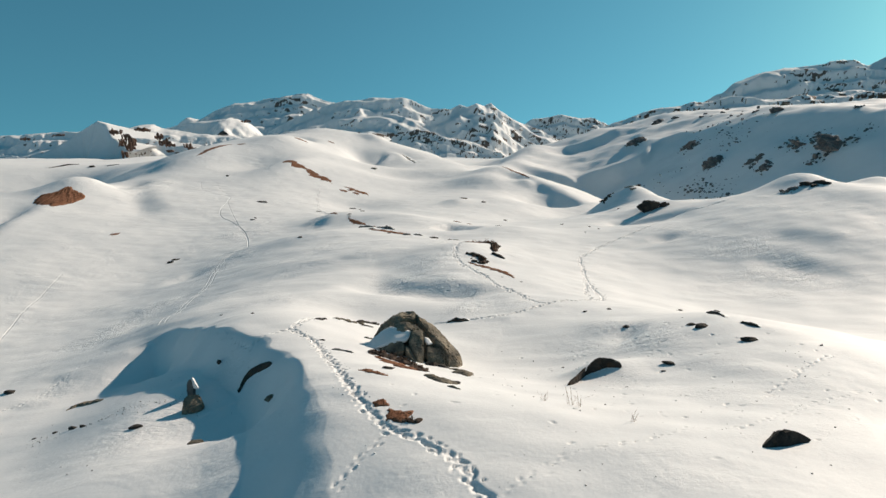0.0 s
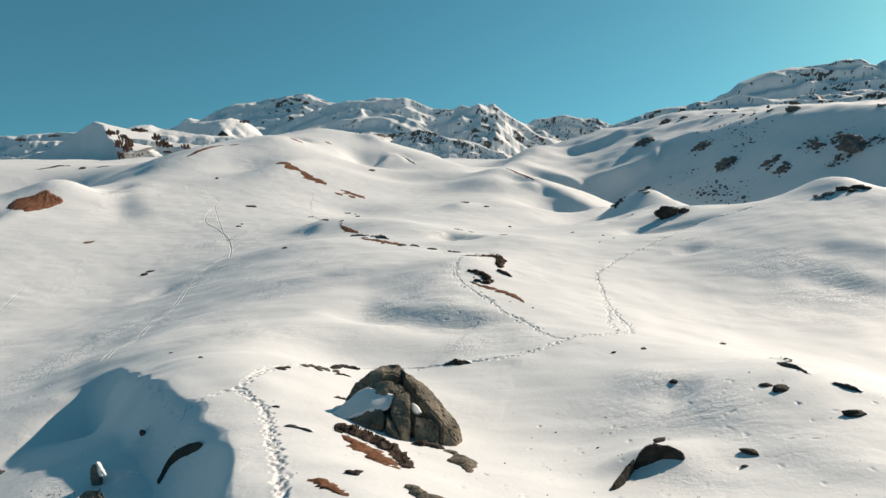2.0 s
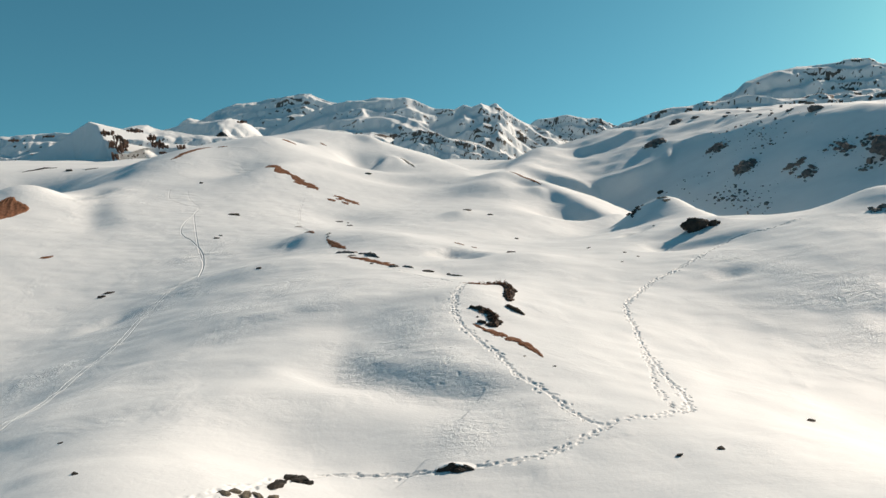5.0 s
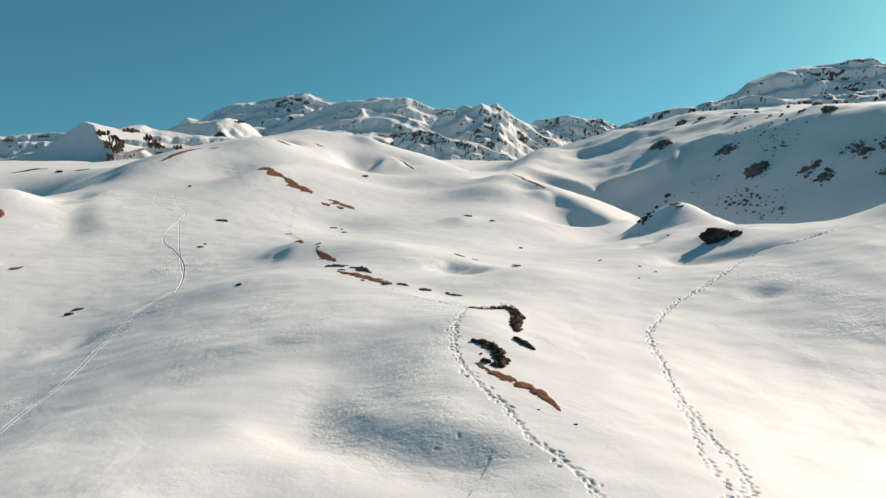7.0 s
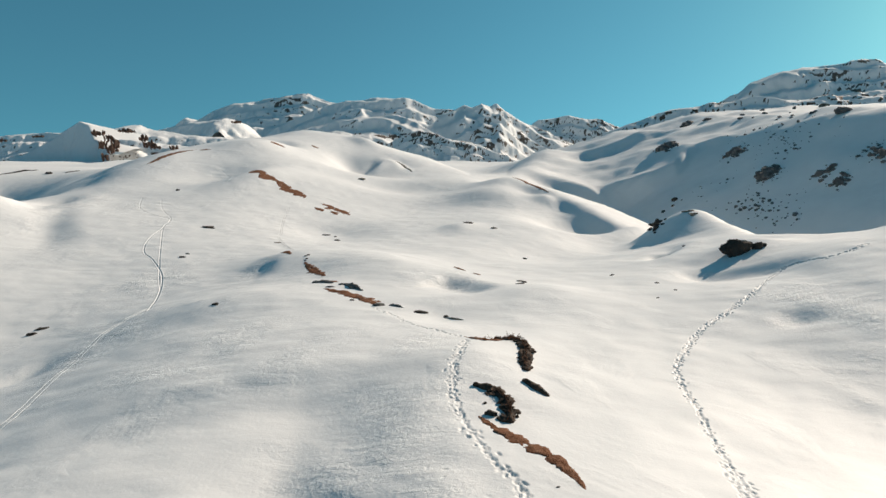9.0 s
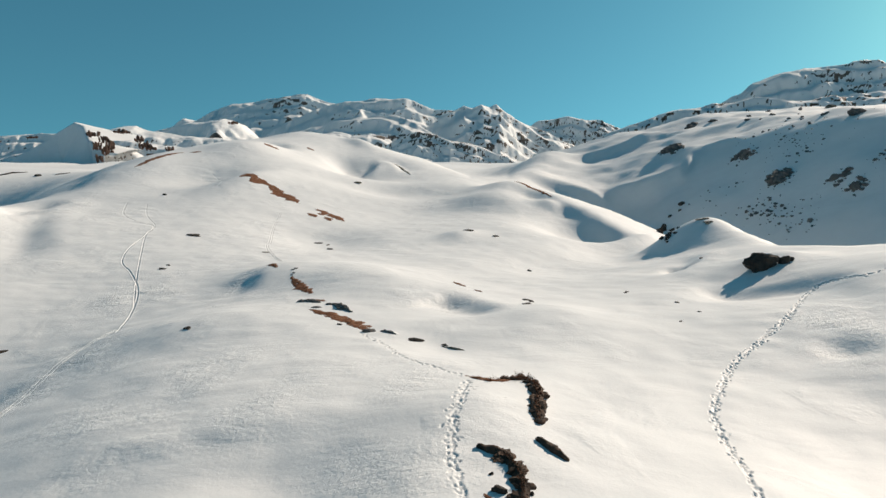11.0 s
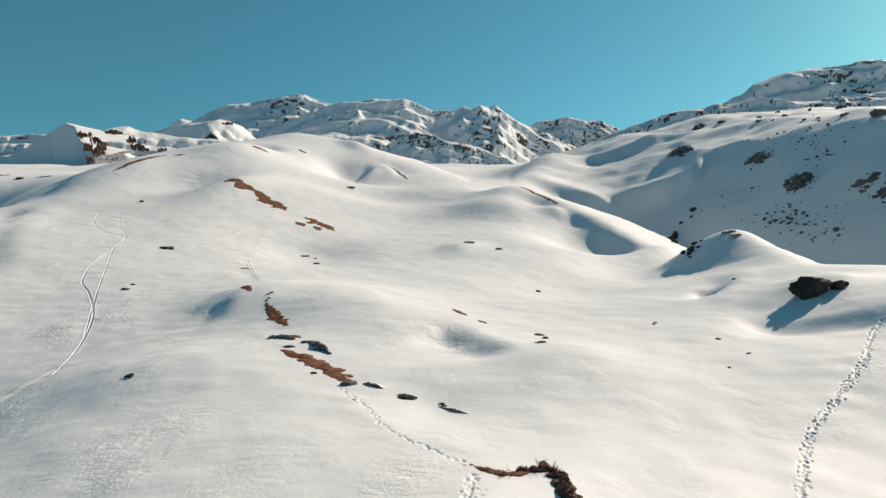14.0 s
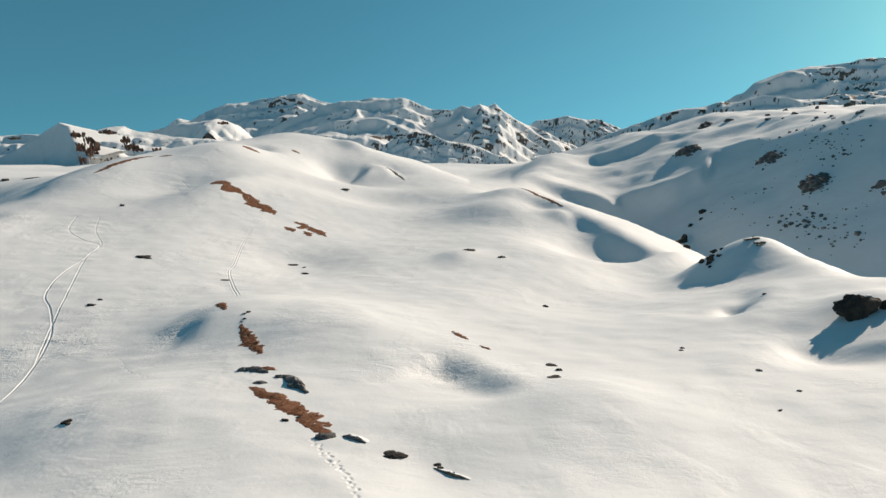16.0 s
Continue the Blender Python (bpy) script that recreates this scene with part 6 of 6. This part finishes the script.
def big_boulder():
    base = new("boulder")
    base.location = (-1.2, 28.4, 0)
    tagged(base, "massive cracked granite boulder with snow on a ledge", "boulder")
    slab = lambda points, seed, **k: part("slab", slab_mesh("slab", points, seed, **k), GRANITE, base)
    # the back block with the summit, set back behind the shoulder
    slab([(-1.05, 1.1, 2.75), (-0.76, 1.5, 2.81), (-0.35, 1.6, 2.89), (-0.03, 1.5, 2.87), (-0.75, 0.85, 2.61), (-0.25, 0.92, 2.78), (0.15, 1.0, 2.56), (-1.49, 0.9, 2.51), (-1.85, 0.5, 1.99), (-1.3, 0.5, 2.13),
          (-0.3, 0.75, 2.0), (0.2, 0.8, 1.2), (-2.0, 0.6, 1.2), (-1.9, 1.7, 1.0), (0.3, 2.0, 0.8)], 1, rough=0.11, cracks=0.16)
    # the shoulder in front of it
    slab([(-1.19, 0.4, 2.37), (-0.95, 0.5, 2.55), (-0.54, 0.52, 2.66), (-0.19, 0.46, 2.68), (0.1, 0.36, 2.58), (0.24, 0.1, 2.44), (-0.06, -0.2, 2.39), (-0.73, -0.1, 2.36), (-0.89, -0.3, 2.0),
          (-0.1, -0.5, 1.4), (-1.2, -0.2, 1.3), (0.2, 0.3, 1.3), (-1.2, 0.45, 1.4)], 2, rough=0.09, cracks=0.16)
    # the long back that falls to the low end
    slab([(-0.08, 1.45, 2.86), (0.33, 1.2, 2.68), (0.89, 0.9, 2.28), (1.44, 0.5, 1.98), (1.83, 0.0, 1.7), (2.09, -0.5, 1.45), (2.12, -0.8, 1.2), (0.22, 0.72, 2.62), (0.58, 0.1, 2.36), (0.97, -0.4, 2.08),
          (1.5, -1.0, 1.82), (1.97, -1.3, 1.2), (1.72, -1.5, 1.1), (1.52, -1.45, 1.3), (1.6, -1.4, 0.7), (2.2, -0.6, 0.6), (0.7, -0.3, 1.0), (0.5, 0.4, 0.9), (1.8, 0.6, 0.6), (0.6, 1.7, 0.6)], 3, rough=0.10, cracks=0.20)
    # the front pillar and the low blocks
    slab([(-0.14, -0.1, 2.55), (0.1, 0.05, 2.58), (0.38, -0.1, 2.44), (0.44, -0.8, 2.2), (0.46, -1.6, 1.5), (0.3, -1.75, 1.38), (0.17, -1.45, 1.75), (-0.11, -1.0, 1.96), (-0.18, -0.5, 2.25), (0.4, -1.6, 1.0), (0.0, -1.2, 1.0), (0.4, 0.0, 1.0), (-0.1, 0.0, 1.0)], 4, rough=0.08, cracks=0.18)
    slab([(0.6, -0.75, 1.94), (1.2, -0.95, 1.92), (1.43, -1.1, 1.79), (1.42, -1.55, 1.35), (1.21, -1.6, 1.2), (0.63, -1.52, 1.4), (0.58, -1.25, 1.78), (1.4, -1.5, 0.9), (0.65, -1.4, 0.9), (0.7, -0.6, 1.0), (1.4, -0.8, 1.0)], 5, rough=0.05)
    slab([(-1.98, -0.6, 1.6), (-1.55, -1.0, 1.72), (-1.34, -0.7, 1.86), (-0.87, -0.5, 2.12), (-0.52, -0.6, 2.13), (-0.4, -0.9, 1.98), (-0.42, -1.2, 1.82), (-0.97, -1.22, 1.7), (-1.49, -1.1, 1.66), (-0.5, -1.15, 1.2), (-1.8, -0.9, 1.2), (-0.6, -0.3, 1.3), (-1.7, -0.3, 1.3)], 6, rough=0.06)
    slab([(-0.36, -0.8, 2.1), (-0.12, -1.1, 1.9), (0.24, -1.6, 1.5), (0.06, -1.62, 1.62), (-0.32, -1.3, 1.86), (0.1, -1.6, 1.1), (-0.3, -1.2, 1.1), (-0.1, -0.8, 1.2)], 7, rough=0.04)
    # a dark inner core closes the clefts
    slab([(-1.2, 0.6, 2.3), (0.2, 0.7, 2.4), (1.2, -0.3, 1.75), (1.4, -0.9, 1.5), (0.5, -1.1, 1.6), (-0.3, -0.7, 1.8), (-1.2, -0.4, 1.6), (-1.2, 0.6, 0.8), (1.4, 0.4, 0.8), (0.5, -1.1, 0.8), (-1.2, -0.5, 0.9)], 10, rough=0.05)
    # snow on the ledge, and a little in the cleft
    drift = slab_mesh("snow_patch", [(-2.5, -0.45, 1.62), (-2.1, -0.2, 1.84), (-1.7, 0.1, 2.0), (-1.45, 0.38, 2.3), (-1.1, 0.42, 2.5), (-0.8, 0.2, 2.42), (-0.34, -0.08, 2.36), (-0.1, -0.16, 2.42), (-0.2, -0.5, 2.2), (-0.3, -0.64, 2.08),
                                     (-0.6, -0.6, 2.15), (-0.89, -0.48, 2.17), (-1.34, -0.7, 1.95), (-1.93, -0.74, 1.74), (-1.0, 0.2, 1.6), (-2.2, -0.3, 1.4)], 8, rough=0.05, cracks=0.0, edge=0.08)
    part("snow_patch", drift, SNOW, base, "wind-packed snow on the ledge")
    part("snow_patch", slab_mesh("snow_patch", [(0.46, -0.35, 2.25), (0.67, -0.42, 2.2), (0.9, -0.68, 2.02), (0.64, -0.82, 2.0), (0.5, -0.68, 2.1), (0.6, -0.4, 1.8)], 9, rough=0.03, cracks=0.0, edge=0.03), SNOW, base, "snow caught in the cleft")
    return base


big_boulder()


def cairn(x, y):
    """A squat block with an upright stone behind it."""
    z = ground_z(x, y)
    ob = new("boulder", slab_mesh("boulder", [(-0.43, -0.23, -0.26), (-0.47, 0.08, 0.48), (-0.27, 0.23, 0.63), (0.23, 0.2, 0.69), (0.47, -0.04, 0.4), (0.39, -0.31, -0.18), (-0.08, -0.39, 0.31), (0.08, -0.39, 0.09), (0.39, 0.31, -0.26), (-0.39, 0.39, -0.26)], 21, rough=0.06))
    ob.data.materials.append(GRANITE)
    ob.location = (x, y, z)
    tagged(ob, "squat brown granite block standing in the snow", "boulder")
    x, y = x - 0.6, y + 1.5
    up = new("standing_stone")
    up.location = (x, y, ground_z(x, y))
    tagged(up, "narrow upright stone crusted with snow", "rock")
    part("stone", slab_mesh("stone", [(-0.22, -0.1, -0.3), (-0.2, -0.1, 0.5), (-0.05, -0.08, 0.78), (0.12, -0.1, 0.7), (0.2, -0.12, -0.3), (-0.15, 0.2, -0.3), (-0.1, 0.15, 0.6), (0.15, 0.15, 0.5)], 22, rough=0.04), GREY_ROCK, up)
    part("snow_patch", slab_mesh("snow_patch", [(0.02, -0.12, 0.82), (0.2, -0.16, 0.6), (0.32, -0.1, 0.25), (0.3, 0.1, 0.2), (0.05, 0.1, 0.84), (0.1, -0.18, 0.3)], 23, rough=0.02, cracks=0.0), SNOW, up, "crust of snow on its lit side")


cairn(-10.1, 25.0)


def near_rocks():
    """The arched rock under a snow hump, and the humped rock nearest to the start."""
    arch = new("boulder")
    arch.location = (5.9, 24.0, 2.0)
    tagged(arch, "dark arched rock edge under a hump of snow", "boulder")
    for n, points in enumerate((
            [(-0.35, 0.1, -0.3), (-0.15, 0.25, 0.34), (0.2, 0.4, 0.6), (0.5, 0.45, 0.66), (0.45, 0.22, 0.0), (-0.1, 0.08, -0.2), (0.3, 0.95, 0.3), (0.7, 0.9, 0.4), (0.7, 0.3, 0.2)],
            [(0.4, 0.3, 0.08), (0.45, 0.4, 0.63), (0.8, 0.4, 0.6), (1.15, 0.25, 0.46), (1.2, 0.12, 0.28), (0.9, 0.9, 0.3)],
            [(-1.2, -1.0, -0.06), (-1.08, -0.88, 0.12), (-0.65, -0.42, 0.24), (-0.22, 0.18, 0.34), (-0.2, 0.06, -0.2), (-0.7, -0.62, -0.1), (-0.4, 0.3, 0.0)])):
        part("rock_face", slab_mesh("rock_face", points, 31 + n, rough=0.07, cracks=0.1, edge=0.03), DARK_ROCK, arch)
    hump = new("boulder", slab_mesh("boulder", [(-0.82, -0.15, -0.1), (-0.55, -0.05, 0.1), (-0.3, 0.1, 0.3), (-0.1, 0.15, 0.39), (0.2, 0.2, 0.33), (0.5, 0.25, 0.17), (0.75, 0.3, 0.0), (-0.5, -0.2, -0.15), (0.0, -0.08, -0.1), (0.4, 0.1, -0.15), (0.0, 0.7, 0.05)], 35, rough=0.08, cracks=0.1, edge=0.03))
    hump.data.materials.append(DARK_ROCK)
    hump.location = (8.6, 14.9, 3.95)
    tagged(hump, "dark humped rock sticking out of the snow", "boulder")


near_rocks()
